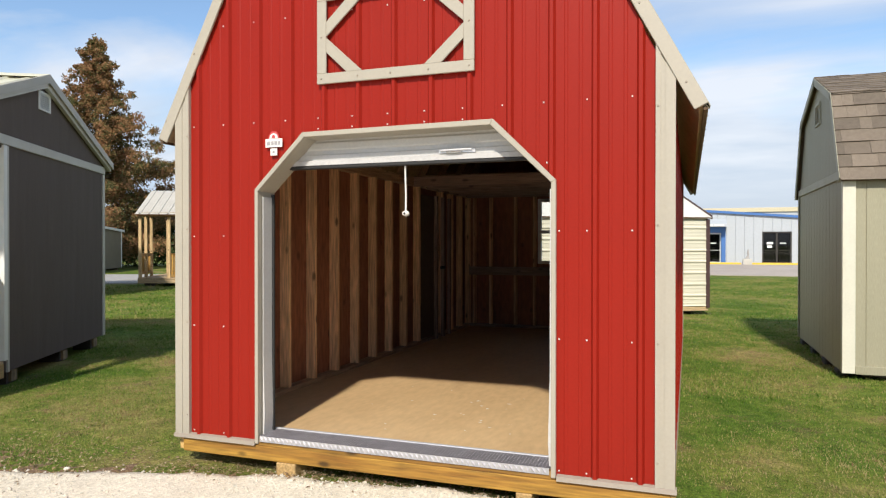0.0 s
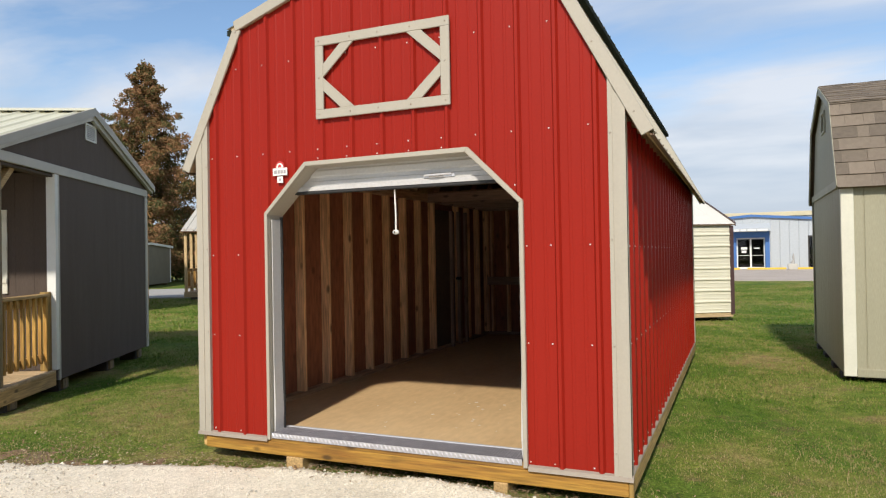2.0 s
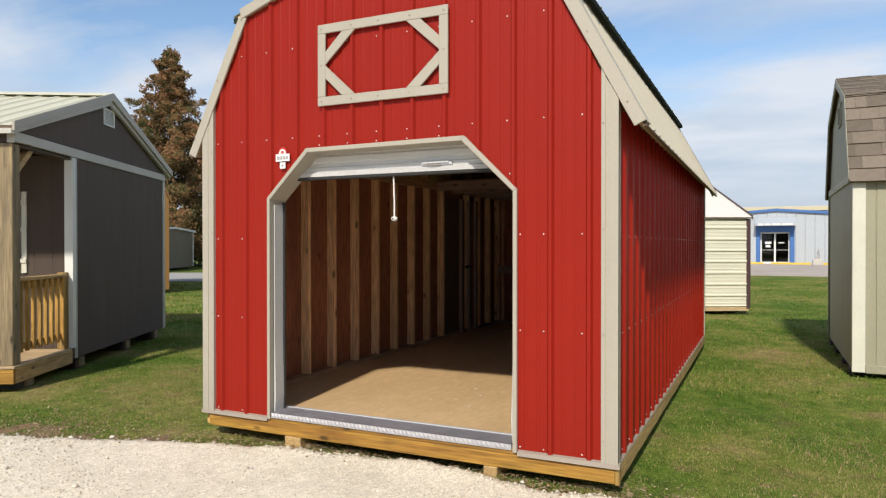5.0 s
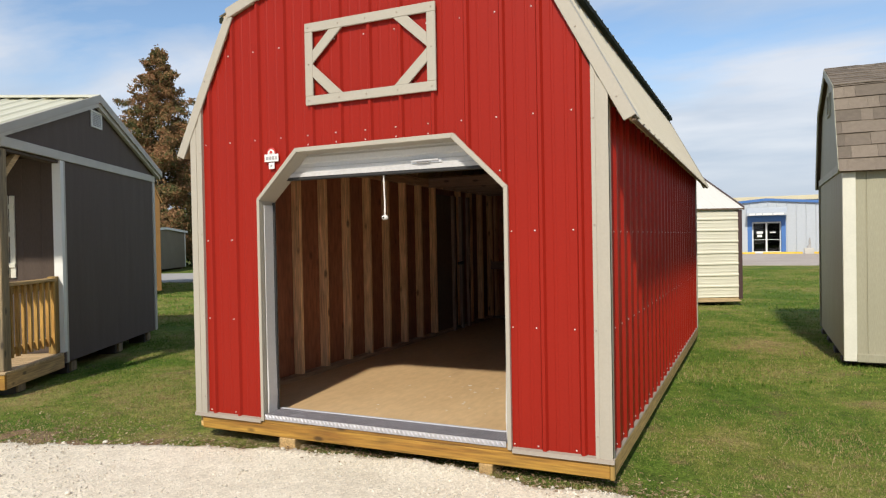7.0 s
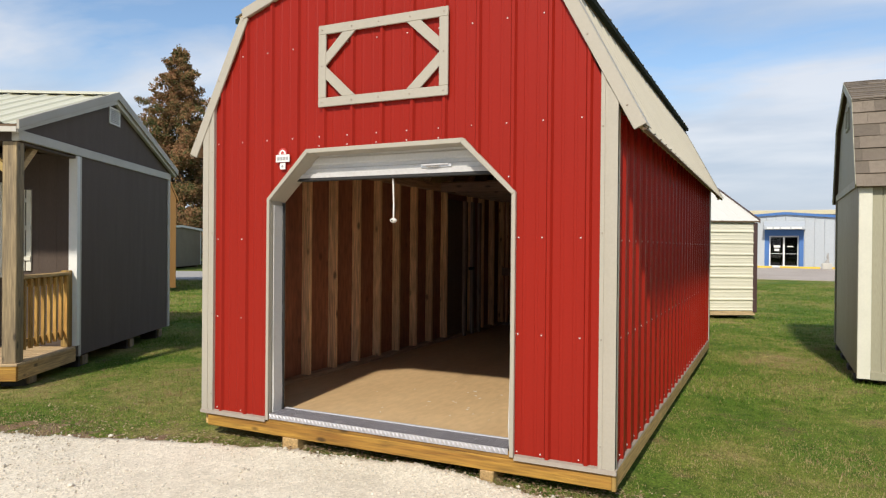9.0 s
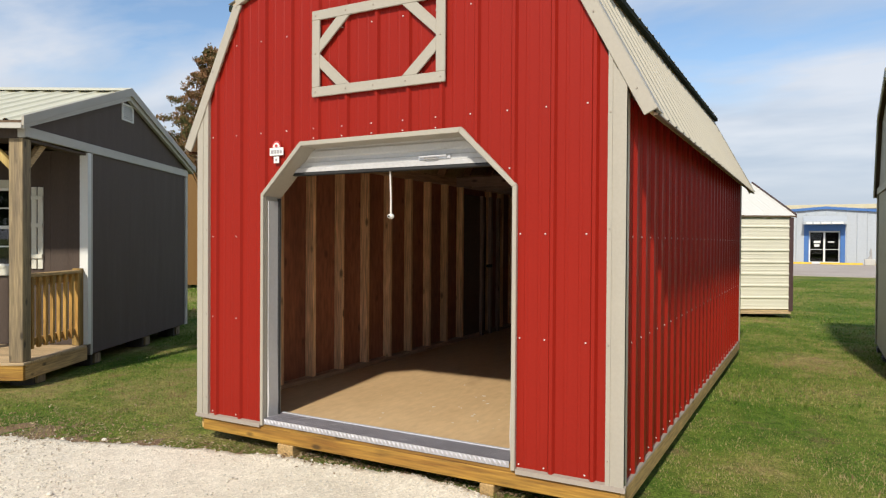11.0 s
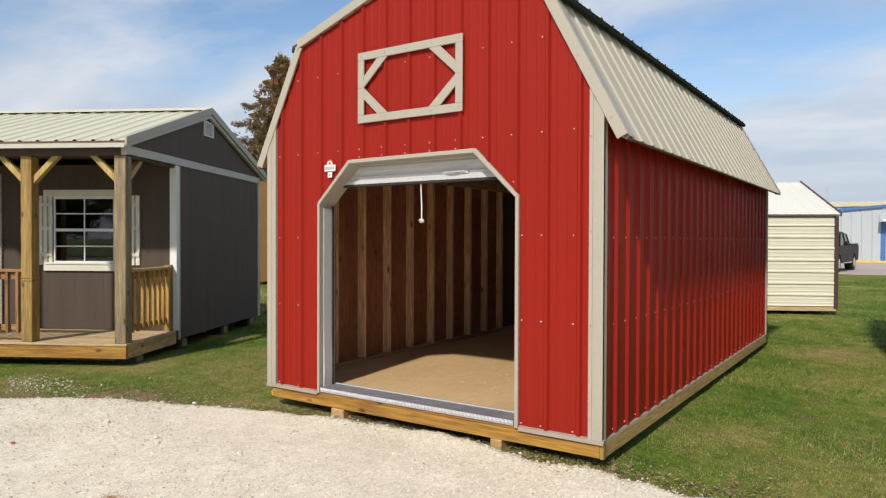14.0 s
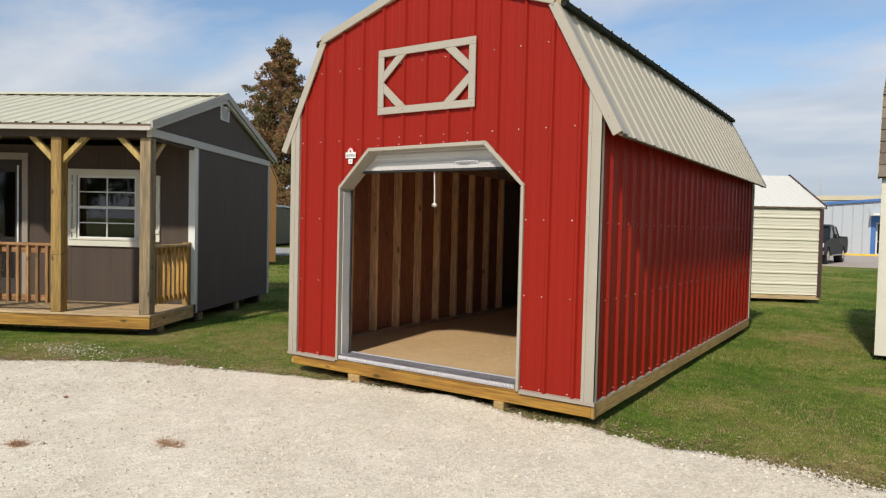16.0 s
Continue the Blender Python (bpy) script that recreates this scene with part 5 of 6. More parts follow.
# ---- the cream steel shed ----
def cream_shed():
    c = thing("steel_shed", pose(2.0, 11.3, 0, 0, 0, 28.7), "cream ribbed steel shed with dark brown corner trim", "shed")
    W, L = 4.9, 3.66
    part("rim_board", box(-W, 0, 0.0, 0.04, 0.06, 0.15, 0.004), DECK, c, "pale treated timber rim board")
    part("end_rim", box(-0.04, -0.001, 0.041, L, 0.06, 0.15, 0.004), TREATED_Y, c)
    for y in (0.5, 1.8, 3.1):
        part("skid", box(-W + 0.05, -0.1, y - 0.06, y + 0.06, -0.04, 0.06), POST_GREY, c)
    prof = rib_line(0.15, 1.97, 0.15 + 0.2286, high=0.022, minor=0.005)
    for y, s in ((0.0, -1), (L, 1)):
        sheet("side_wall", prof, [(lambda q: True, lambda q: -W, lambda q: -0.02)], lambda q, h, v, y=y, s=s: (v, y + s * h, q), CREAM_STEEL, c, "cream steel wall with horizontal ribs")
        part("inner_wall", box(-W, -0.02, *sorted((y - s * 0.01, y - s * 0.04)), 0.15, 1.97), CREAM_STEEL, c)
    for x in (-0.02, -W):
        part("end_wall", prism([(0.045, 0.15), (L - 0.045, 0.15), (L - 0.045, 1.97), (L / 2, 2.70), (0.045, 1.97)], x - 0.03, x, "x"), CREAM_STEEL, c)
    for y, s in ((-0.055, 1), (L + 0.055, -1)):
        pts = rib_line(-W - 0.05, 0.05, -0.05)
        a, b = Vector((0, y, 1.965)), Vector((0, L / 2, 2.745))
        nn = Vector((0, -s * (b.z - a.z), abs(b.y - a.y))).normalized()
        sheet("roof", pts, [(lambda q: True, lambda q: 0.0, lambda q: 1.0)], lambda q, h, v, a=a, b=b, nn=nn: tuple(a.lerp(b, v) + nn * h * 0.22 + Vector((q, 0, 0))), SHED_ROOF, c, "cream white steel roof slope")
        part("roof_deck", prism([(y, 1.94), (L / 2, 2.72), (L / 2, 2.742), (y, 1.962)], -W - 0.04, 0.04, "x"), DARKPLY, c)
        part("rake_trim", prism([(y, 1.925), (L / 2, 2.705), (L / 2, 2.78), (y, 2.0)], 0.041, 0.06, "x"), MAROON, c, "dark brown rake trim")
        part("eave_trim", box(-W - 0.05, 0.05, *sorted((y + s * 0.001, y + s * 0.02)), 1.938, 1.962), BASE_TRIM, c)
    part("corner_trim", box(-0.055, 0.02, -0.028, 0.03, 0.12, 1.93, 0.003), MAROON, c)
    part("corner_trim", box(-0.012, 0.02, 0.031, 0.09, 0.12, 1.93, 0.003), MAROON, c)


cream_shed()


# ---- sheds far off on the lawn ----
def simple_shed(name, label, m, w, l, h, rise, wall, roof, trim, windows=(), kink=None):
    """A shed with its ridge along local x: plain gables, or barn-like ones with a kink (inset, height) in the slope."""
    c = thing(name, m, label, "shed")
    part("skid", box(0.1, w - 0.1, 0.3, 0.45, -0.05, 0.1), POST_GREY, c)
    part("skid", box(0.1, w - 0.1, l - 0.45, l - 0.3, -0.05, 0.1), POST_GREY, c)
    part("side_wall", box(0.0405, w - 0.0405, 0, 0.04, 0.1, h), wall, c)
    part("side_wall", box(0.0405, w - 0.0405, l - 0.04, l, 0.1, h), wall, c)
    part("end_wall", box(0, 0.04, 0, l, 0.1, h), wall, c)
    part("end_wall", box(w - 0.04, w, 0, l, 0.1, h), wall, c)
    for x0, x1 in ((0, 0.04), (w - 0.04, w)):
        head = [(0, h + 0.0005), (l, h + 0.0005), (l / 2, h + rise)]
        if kink:
            head[2:] = [(l - kink[0], h + kink[1]), (l / 2, h + rise), (kink[0], h + kink[1])]
        part("gable_panel", prism(head, x0, x1, "x"), wall, c)
    for y, s in ((-0.06, 1), (l + 0.06, -1)) if kink else ():
        mid = (y + s * (kink[0] + 0.05), h + kink[1] + 0.03)
        for (ya, za), (yb, zb) in (((y, h - 0.1), mid), (mid, (l / 2, h + rise + 0.03))):
            up = Vector((zb - za, yb - ya)).normalized() * 0.035
            part("roof", prism([(ya, za), (yb, zb), (yb - s * up.x, zb + abs(up.y)), (ya - s * up.x, za + abs(up.y))], -0.03, w + 0.03, "x"), roof, c)
    for y, s in () if kink else ((-0.12, 1), (l + 0.12, -1)):
        k = rise / (l / 2)
        part("roof", prism([(y, h - 0.12 * k + 0.012), (l / 2, h + rise + 0.012), (l / 2, h + rise + 0.05), (y, h - 0.12 * k + 0.05)], -0.1, w + 0.1, "x"), roof, c)
        for x0, x1 in ((-0.125, -0.1005), (w + 0.1005, w + 0.125)):
            part("rake_trim", prism([(y, h - 0.12 * k - 0.07), (l / 2, h + rise - 0.06), (l / 2, h + rise + 0.06), (y, h - 0.12 * k + 0.06)], x0, x1, "x"), trim, c)
    for x in (-0.012, w - 0.078):
        for y in (-0.012, l - 0.078):
            part("corner_trim", box(x, x + 0.09, y if y < 0 else y - 0.06, y + (0.15 if y < 0 else 0.09), 0.1, h - 0.02, 0.004), trim, c)
    for x, z0, z1, wd in windows:
        win = new("window")
        win.parent = c
        part("window_frame", box(-0.03, -0.001, x, x + wd, z0, z1, 0.004), WHITE, win)
        for kx in range(2):
            for kz in range(2):
                a = x + 0.06 + kx * (wd - 0.07) / 2
                b = z0 + 0.06 + kz * (z1 - z0 - 0.07) / 2
                part("pane", box(-0.036, -0.031, a, a + (wd - 0.19) / 2, b, b + (z1 - z0 - 0.19) / 2), DARK_GLASS, win)
    return c


simple_shed("honey_shed", "honey-stained timber barn shed behind the porch cabin", pose(-13.49, 10.71, 0, 0, 0, 141), 4.9, 3.66, 2.75, 1.10, HONEY, HONEY, HONEY, ((0.42, 1.0, 1.9, 0.6),), (0.30, 0.70))
simple_shed("olive_shed", "low dark olive shed with white trim on the far lawn", pose(-29.88, 18.09, 0, 0, 0, 28.7), 5.0, 7.4, 2.2, 0.14, OLIVE, WHITE, WHITE)


def playhouse():
    c = thing("porch_playhouse", pose(-16.0, 14.66, 0, 0, 0, 28.7) @ Matrix.Diagonal((1, 1, 0.905, 1)), "small timber porch house with grey steel roof and railings", "playhouse")
    W, P, L = 3.6, 1.5, 4.0
    part("deck_rim", box(0, W, -0.02, 0.02, 0.10, 0.24, 0.005), DECK, c)
    part("deck", box(0, W, -0.03, L, 0.2405, 0.30), DECK, c)
    part("block", box(0.2, 0.5, 0.1, 0.4, -0.06, 0.1), BLOCK, c)
    part("block", box(W - 0.5, W - 0.2, 0.1, 0.4, -0.06, 0.1), BLOCK, c)
    for x, y in ((0.06, 0.07), (1.0, 0.07), (W - 1.0, 0.07), (W - 0.06, 0.07), (0.06, P), (0.06, 0.80), (W - 0.06, P), (0.06, L - 0.08)):
        part("post", box(x - 0.048, x + 0.048, y - 0.048, y + 0.048, 0.3005, 2.62, 0.005), PALE_Z, c)
    part("porch_beam", box(0, W, 0.01, 0.13, 2.6205, 2.78, 0.005), TREATED_X, c)
    part("house_wall", box(1.6, W, P + 0.2, L, 0.3005, 2.75), HONEY, c)
    picket_rail(c, (1.05, 0.07, 0), (W - 1.05, 0.07, 0), 0.38, 1.2, 0.14)
    picket_rail(c, (W - 0.95, 0.07, 0), (W - 0.12, 0.07, 0), 0.38, 1.2, 0.14)
    picket_rail(c, (0.06, 1.44, 0), (0.06, 0.14, 0), 0.38, 1.2, 0.14)
    part("porch_bench", box(0.9, 1.35, 0.5, 1.0, 0.3005, 1.1, 0.01), TREATED_Z, c)
    for y, s in ((-0.13, 1), (L + 0.13, -1)):
        pts = rib_line(-0.06, W + 0.06, 0.1, pitch=0.3, high=0.03)
        a, b = Vector((0, y, 2.70)), Vector((0, L / 2, 3.75))
        nn = Vector((0, -s * (b.z - a.z), abs(b.y - a.y))).normalized()
        sheet("roof", pts, [(lambda q: True, lambda q: 0.0, lambda q: 1.0)], lambda q, h, v, a=a, b=b, nn=nn: tuple(a.lerp(b, v) + nn * h + Vector((q, 0, 0))), GREY_TRIM, c, "grey ribbed steel roof slope")
        part("roof_deck", prism([(y, 2.66), (L / 2, 3.71), (L / 2, 3.745), (y, 2.695)], -0.05, W + 0.05, "x"), DARKPLY, c)
    for x in (0.0, W - 0.04):
        part("gable_panel", prism([(0.05, 2.79), (L - 0.05, 2.79), (L / 2, 3.66)], x, x + 0.04, "x"), HONEY, c)


playhouse()


# ---- the blue building beyond the yard ----
def blue_building():
    c = thing("blue_building", pose(0, 50.5, 0), "pale blue ribbed steel building with blue trim and glass doors", "building")
    x0, x1, xr = -11.0, 17.0, 3.0
    top = lerp_line([(x0, 2.75), (xr, 3.86), (x1, 2.75)])
    holes = [(1.70, 4.20, 2.75), (6.64, 8.57, 2.37)]
    pts = rib_line(x0, x1, 0.0, pitch=0.61, high=0.05, minor=0.0, extra=[xr] + [h for a, b, _ in holes for h in (a, b)])
    layers = [(lambda s: not any(a < s < b for a, b, _ in holes), lambda s: 0.0, top)]
    for a, b, z in holes:
        layers.append((lambda s, a=a, b=b: a < s < b, lambda s, z=z: z, top))
    sheet("front_wall", pts, layers, lambda s, h, v: (s, -h, v), BLUE_WALL, c, "pale blue ribbed steel facade")
    for x in (x0, x1 - 0.1):
        part("side_wall", box(x, x + 0.1, 0.06, 20, 0, 2.7), BLUE_WALL, c)
    for a, b in ((x0, xr), (xr, x1)):
        za, zb = top(a), top(b)
        part("roof", prism([(a, za), (b, zb), (b, zb + 0.1), (a, za + 0.1)], 0.0, 20, "y"), BLUE_WALL, c)
        part("fascia", prism([(a, za - 0.05), (b, zb - 0.05), (b, zb + 0.13), (a, za + 0.13)], -0.16, -0.055, "y"), BLUE, c, "blue fascia")
    # recessed entry in blue with an awning
    part("entry_side", box(1.70, 2.0, 0.0, 1.2, 0.0, 2.75), BLUE, c)
    part("entry_side", box(3.90, 4.20, 0.0, 1.2, 0.0, 2.75), BLUE, c)
    part("entry_head", box(2.0, 3.9, 0.02, 1.2, 2.3, 2.75), BLUE, c)
    aw = part("awning", prism([(-0.9, 2.74), (-0.9, 2.95), (-0.06, 3.34), (-0.06, 2.74)], 1.66, 4.26, "x"), BLUE_WALL, c, "pale blue awning")
    for a, b in ((1.85, 2.2), (2.3, 2.65), (2.75, 3.3), (3.4, 4.05)):
        part("sign_bar", box(a, b, -0.925, -0.901, 2.76, 2.90), WHITE, aw)
    for dx0, dx1, zt, yy, fr in ((2.0, 3.9, 2.3, 0.30, WHITE), (6.64, 8.57, 2.37, 0.05, DARK_ROOM)):
        d = new("glass_doors")
        d.parent = c
        d["label"] = "double glass doors"
        xm = (dx0 + dx1) / 2
        for a, b, e, f in ((dx0, dx0 + 0.09, 0.02, zt), (dx1 - 0.09, dx1, 0.02, zt), (xm - 0.06, xm + 0.06, 0.02, zt - 0.1), (dx0 + 0.09, dx1 - 0.09, zt - 0.1, zt), (dx0 + 0.09, xm - 0.06, 0.02, 0.16), (xm + 0.06, dx1 - 0.09, 0.02, 0.16), (dx0 + 0.09, xm - 0.06, 1.0, 1.03), (xm + 0.06, dx1 - 0.09, 1.0, 1.03)):
            part("door_frame", box(a, b, yy, yy + 0.06, e, f), fr, d)
        for a, b in ((dx0 + 0.09, xm - 0.06), (xm + 0.06, dx1 - 0.09)):
            part("door_glass", box(a, b, yy + 0.02, yy + 0.03, 0.16, zt - 0.1), DARK_GLASS, d)
        part("notice", box(dx0 + 0.3, dx0 + 0.72, yy - 0.01, yy - 0.001, 1.45, 1.62), WHITE, d)
        part("notice", box(dx0 + 0.34, dx0 + 0.66, yy - 0.01, yy - 0.001, 1.2, 1.38), WHITE, d)
        part("notice", box(xm + 0.22, xm + 0.6, yy - 0.01, yy - 0.001, 1.5, 1.58), WHITE, d)
        # dark sheets added behind the doors in place of an unlit room
        part("room_shade_back", box(dx0, dx1, yy + 2.5, yy + 2.6, 0, zt), DARK_ROOM, c)
        part("room_shade_side", box(dx0 - 0.05, dx0, yy + 0.061, yy + 2.5, 0, zt), DARK_ROOM, c)
        part("room_shade_side", box(dx1, dx1 + 0.05, yy + 0.061, yy + 2.5, 0, zt), DARK_ROOM, c)
    part("wall_lamp", box(9.0, 9.3, -0.2, -0.051, 2.75, 2.9, 0.01), GREY_TRIM, c)


blue_building()


def warehouse():
    c = thing("far_warehouse", pose(0, 74, 0), "long far warehouse with a tan fascia", "building")
    part("wall", box(-30, 40, 0, 15, 0, 4.9), BLUE_WALL, c)
    part("fascia", box(-30.2, 40.2, -0.15, -0.005, 4.85, 5.25), TAN_ROOF, c)
    part("roof", box(-30.2, 40.2, -0.004, 15.2, 4.91, 5.3), GREY_TRIM, c)
    mast = thing("antenna_mast", pose(-4.95, 92, 0), "thin grey antenna mast beyond the building", "mast")
    part("pole", tube([(0, 0, -0.1), (0, 0, 6.0), (0, 0, 8.4)], [0.09, 0.07, 0.05], 6), GREY_TRIM, mast)
    part("pole_cap", tube([(0, 0, 8.4), (0, 0, 8.46)], [0.07, 0.03], 6), GREY_TRIM, mast)


warehouse()

kerb_ends = [(-11, 2.2), (2.7, 5.2), (5.9, 17)]
for a, b in kerb_ends:
    tagged(part("kerb", box(a, b, 49.55, 49.9, -0.02, 0.14, 0.02), YELLOW), "yellow painted kerb along the blue building", "kerb", "painted kerbs", "structure")


def fountain():
    c = thing("garden_ornament", pose(5.55, 49.0, 0), "small weathered stone garden ornament on a plinth", "ornament")
    part("plinth", box(-0.30, 0.30, -0.25, 0.25, 0, 0.42, 0.03), GREY_TRIM, c)
    part("figure", tube([(0, 0, 0.42), (0.03, 0, 0.55), (0.06, 0, 0.7), (0.04, 0, 0.85), (0.06, 0, 1.12)], [0.17, 0.10, 0.06, 0.08, 0.03], 8), CONCRETE, c)


fountain()


def pickup():
    c = thing("pickup_truck", pose(-0.48, 31.0, 0, 0, 0, -6.4), "dark grey crew-cab pickup truck parked on the asphalt", "truck")
    # local y runs from the nose (0) to the tail (5.7)
    W = 0.98

    def slab(outline, half, low, name, mat, parent, edge=0.04, label=""):
        """A side outline drawn across the truck; its upper corners lean inwards (tumblehome)."""
        bm = prism(outline, -half, half, "x")
        top = max(z for _, z in outline)
        for v in bm.verts:
            lean = max(0.0, (v.co.z - low) / max(0.01, top - low))
            v.co.x *= 1 - 0.16 * lean
        bmesh.ops.bevel(bm, geom=list(bm.edges), offset=edge, segments=2, affect="EDGES")
        return part(name, bm, mat, parent, label)

    def arch(y, r=0.50, n=7):
        return [(y - r * math.cos(math.pi * k / (n - 1)), 0.44 + r * 0.92 * math.sin(math.pi * k / (n - 1))) for k in range(n)]

    # lower body with round wheel openings, bonnet and bed
    under = [(0.30, 0.44)] + arch(0.98) + arch(4.55) + [(5.60, 0.48)]
    body = slab(under + [(5.70, 0.62), (5.70, 1.26), (3.90, 1.24), (1.55, 1.22), (0.50, 1.14), (0.08, 1.02), (0.02, 0.62)], W, 2.0, "body", CAR_PAINT, c, 0.035)
    part("bed_floor", box(-0.80, 0.80, 3.98, 5.60, 1.262, 1.268), RUBBER, body, "black bed liner")
    for s in (-1, 1):
        part("bed_rail", box(*sorted((s * 0.84, s * 0.965)), 3.98, 5.68, 1.255, 1.325, 0.02), CAR_PAINT, body)
    part("tailgate_top", box(-0.835, 0.835, 5.58, 5.68, 1.25, 1.32, 0.02), CAR_PAINT, body)
    # cab: a dark glasshouse between painted pillars under a roof panel
    slab([(1.52, 1.20), (2.28, 1.80), (3.62, 1.82), (3.92, 1.22)], 0.90, 1.20, "glasshouse", BLACK_GLASS, c, 0.03, "dark tinted windows")
    slab([(2.12, 1.80), (2.50, 1.90), (3.40, 1.90), (3.70, 1.80)], 0.79, 1.75, "roof", CAR_PAINT, c, 0.025)
    for s in (-1, 1):
        for (ya, za), (yb, zb), wide in (((1.50, 1.22), (2.24, 1.81), 0.07), ((2.86, 1.22), (2.88, 1.82), 0.09), ((3.90, 1.22), (3.64, 1.80), 0.08)):
            part("pillar", bar((s * 0.905, ya, za), (s * 0.775, yb, zb), 0.03, wide, 0.006, up=(0, 1, 0.3)), CAR_PAINT, c)
        for y in (2.86, 3.78):
            part("door_seam", box(*sorted((s * 0.978, s * 0.984)), y - 0.008, y + 0.008, 0.55, 1.20), RUBBER, c)
        for y in (2.66, 3.58):
            part("door_handle", box(*sorted((s * 0.981, s * 1.005)), y, y + 0.16, 1.06, 1.09, 0.005), CHROME, c)
        part("side_step", box(*sorted((s * 0.90, s * 1.03)), 1.62, 3.90, 0.40, 0.45, 0.01), CHROME, c)
        part("headlight", box(*sorted((s * 0.60, s * 0.965)), -0.01, 0.16, 0.82, 1.02, 0.02), LAMP_LENS, c)
        part("tail_light", box(*sorted((s * 0.85, s * 0.985)), 5.62, 5.715, 0.90, 1.22, 0.015), SIGN_RED, c)
        part("mirror", box(*sorted((s * 0.97, s * 1.15)), 1.90, 1.98, 1.24, 1.44, 0.03), CAR_PAINT, c)
        for y in (0.98, 4.55):
            w = part("wheel", tube([(s * 0.70, y, 0.40), (s * 0.73, y, 0.40), (s * 0.95, y, 0.40), (s * 0.975, y, 0.40)], [0.36, 0.40, 0.40, 0.36], 20), TYRE, c)
            part("rim", tube([(s * 0.955, y, 0.40), (s * 0.985, y, 0.40)], [0.25, 0.22], 14), CHROME, w)
            part("wheel_well", tube([(s * 0.62, y, 0.44), (s * 0.90, y, 0.44)], 0.46, 16), RUBBER, c)
    part("grille", box(-0.58, 0.58, -0.015, 0.08, 0.76, 1.03, 0.015), CHROME, c)
    part("grille_mesh", box(-0.50, 0.50, -0.022, -0.0155, 0.80, 0.99), RUBBER, c)
    part("bumper", box(-0.97, 0.97, -0.10, 0.10, 0.46, 0.68, 0.03), CHROME, c)
    part("rear_bumper", box(-0.94, 0.94, 5.66, 5.80, 0.48, 0.66, 0.03), CHROME, c)


pickup()


# ---- trees and shrubs ----
def crown_leaves(rnd, spots, count, size, flat=0.8):
    """Many small leaf sprays round spots (centre, radius), in clumps flattened by flat."""
    verts, faces = [], []
    weights = [r * r for _, r in spots]
    for _ in range(count):
        (c, r), = rnd.choices(spots, weights)
        d = Vector((rnd.gauss(0, 1), rnd.gauss(0, 1), rnd.gauss(0, 1)))
        d = d.normalized() * rnd.random() ** 0.45 + Vector((rnd.gauss(0, 0.3), rnd.gauss(0, 0.3), rnd.gauss(0, 0.3)))
        d.z *= flat
        p = c + d * r
        a = Vector((rnd.gauss(0, 1), rnd.gauss(0, 1), rnd.gauss(0, 1))).normalized()
        b = a.orthogonal().normalized()
        s = size * rnd.uniform(0.5, 1.3)
        k = len(verts)
        verts += [p - a * s, p + b * s * 0.45, p + a * s, p - b * s * 0.45]
        faces.append((k, k + 1, k + 2, k + 3))
    return verts, faces


def cypress(x, y, high, wide, seed):
    rnd = random.Random(seed)
    t = thing("cypress_tree", pose(x, y, 0), "tall cypress tree with rusty brown autumn foliage", "tree")
    part("trunk", tube([(0, 0, -0.1), (0.05, 0, high * 0.3), (-0.05, 0.05, high * 0.65), (0, 0, high * 0.99)], [high * 0.022, high * 0.016, high * 0.009, 0.03], 10), BARK, t)
    spots = []
    n = 150
    for k in range(n):
        f = 0.07 + 0.92 * (k / n)
        z = high * f
        reach = wide * (1.0 - f) ** 0.92 * rnd.uniform(0.45, 1.2) + 0.15
        a = k * 2.4 + rnd.uniform(-0.5, 0.5)
        tip = Vector((math.cos(a) * reach, math.sin(a) * reach, z + reach * rnd.uniform(0.0, 0.3)))
        limb = bmesh.new()
        tube([(0, 0, z - 0.3), tuple(Vector((0, 0, z)).lerp(tip, 0.5)), tuple(tip)], [0.07 * (1.1 - f), 0.045 * (1.1 - f), 0.012], 5, limb)
        part("limb", limb, BARK, t)
        for q in (0.3, 0.5, 0.7, 0.86, 1.0):
            c = Vector((0, 0, z)).lerp(tip, q) + Vector((rnd.uniform(-0.2, 0.2), rnd.uniform(-0.2, 0.2), rnd.uniform(-0.15, 0.25)))
            spots.append((c, (0.22 + 0.52 * (1 - f)) * rnd.uniform(0.45, 1.2) * (1.2 - 0.5 * q)))
    spots += [(Vector((rnd.uniform(-0.1, 0.1), 0, high * q)), 0.28) for q in (0.95, 0.98, 1.0)]
    v, f = crown_leaves(rnd, spots, 130000, 0.088, 0.85)
    mesh_part("crown", v, f, CYPRESS, t, "rusty brown and olive needle foliage")


def shrub(name, label, x, y, spots, count, size, seed):
    rnd = random.Random(seed)
    t = thing(name, pose(x, y, 0), label, "tree" if "tree" in name else "shrub")
    part("trunk", tube([(0, 0, -0.1), (0.05, 0, spots[0][2] * 0.6), (0, 0.05, spots[0][2])], [0.16, 0.1, 0.05], 7), BARK, t)
    full = [(Vector((a, b, c)), r) for a, b, c, r in spots]
    more = []
    for c, r in full:
        for _ in range(5):
            more.append((c + Vector((rnd.uniform(-r, r), rnd.uniform(-r, r), rnd.uniform(-0.6 * r, 0.8 * r))), r * rnd.uniform(0.3, 0.55)))
    v, f = crown_leaves(rnd, full + more, count, size)
    mesh_part("crown", v, f, GREENERY, t)


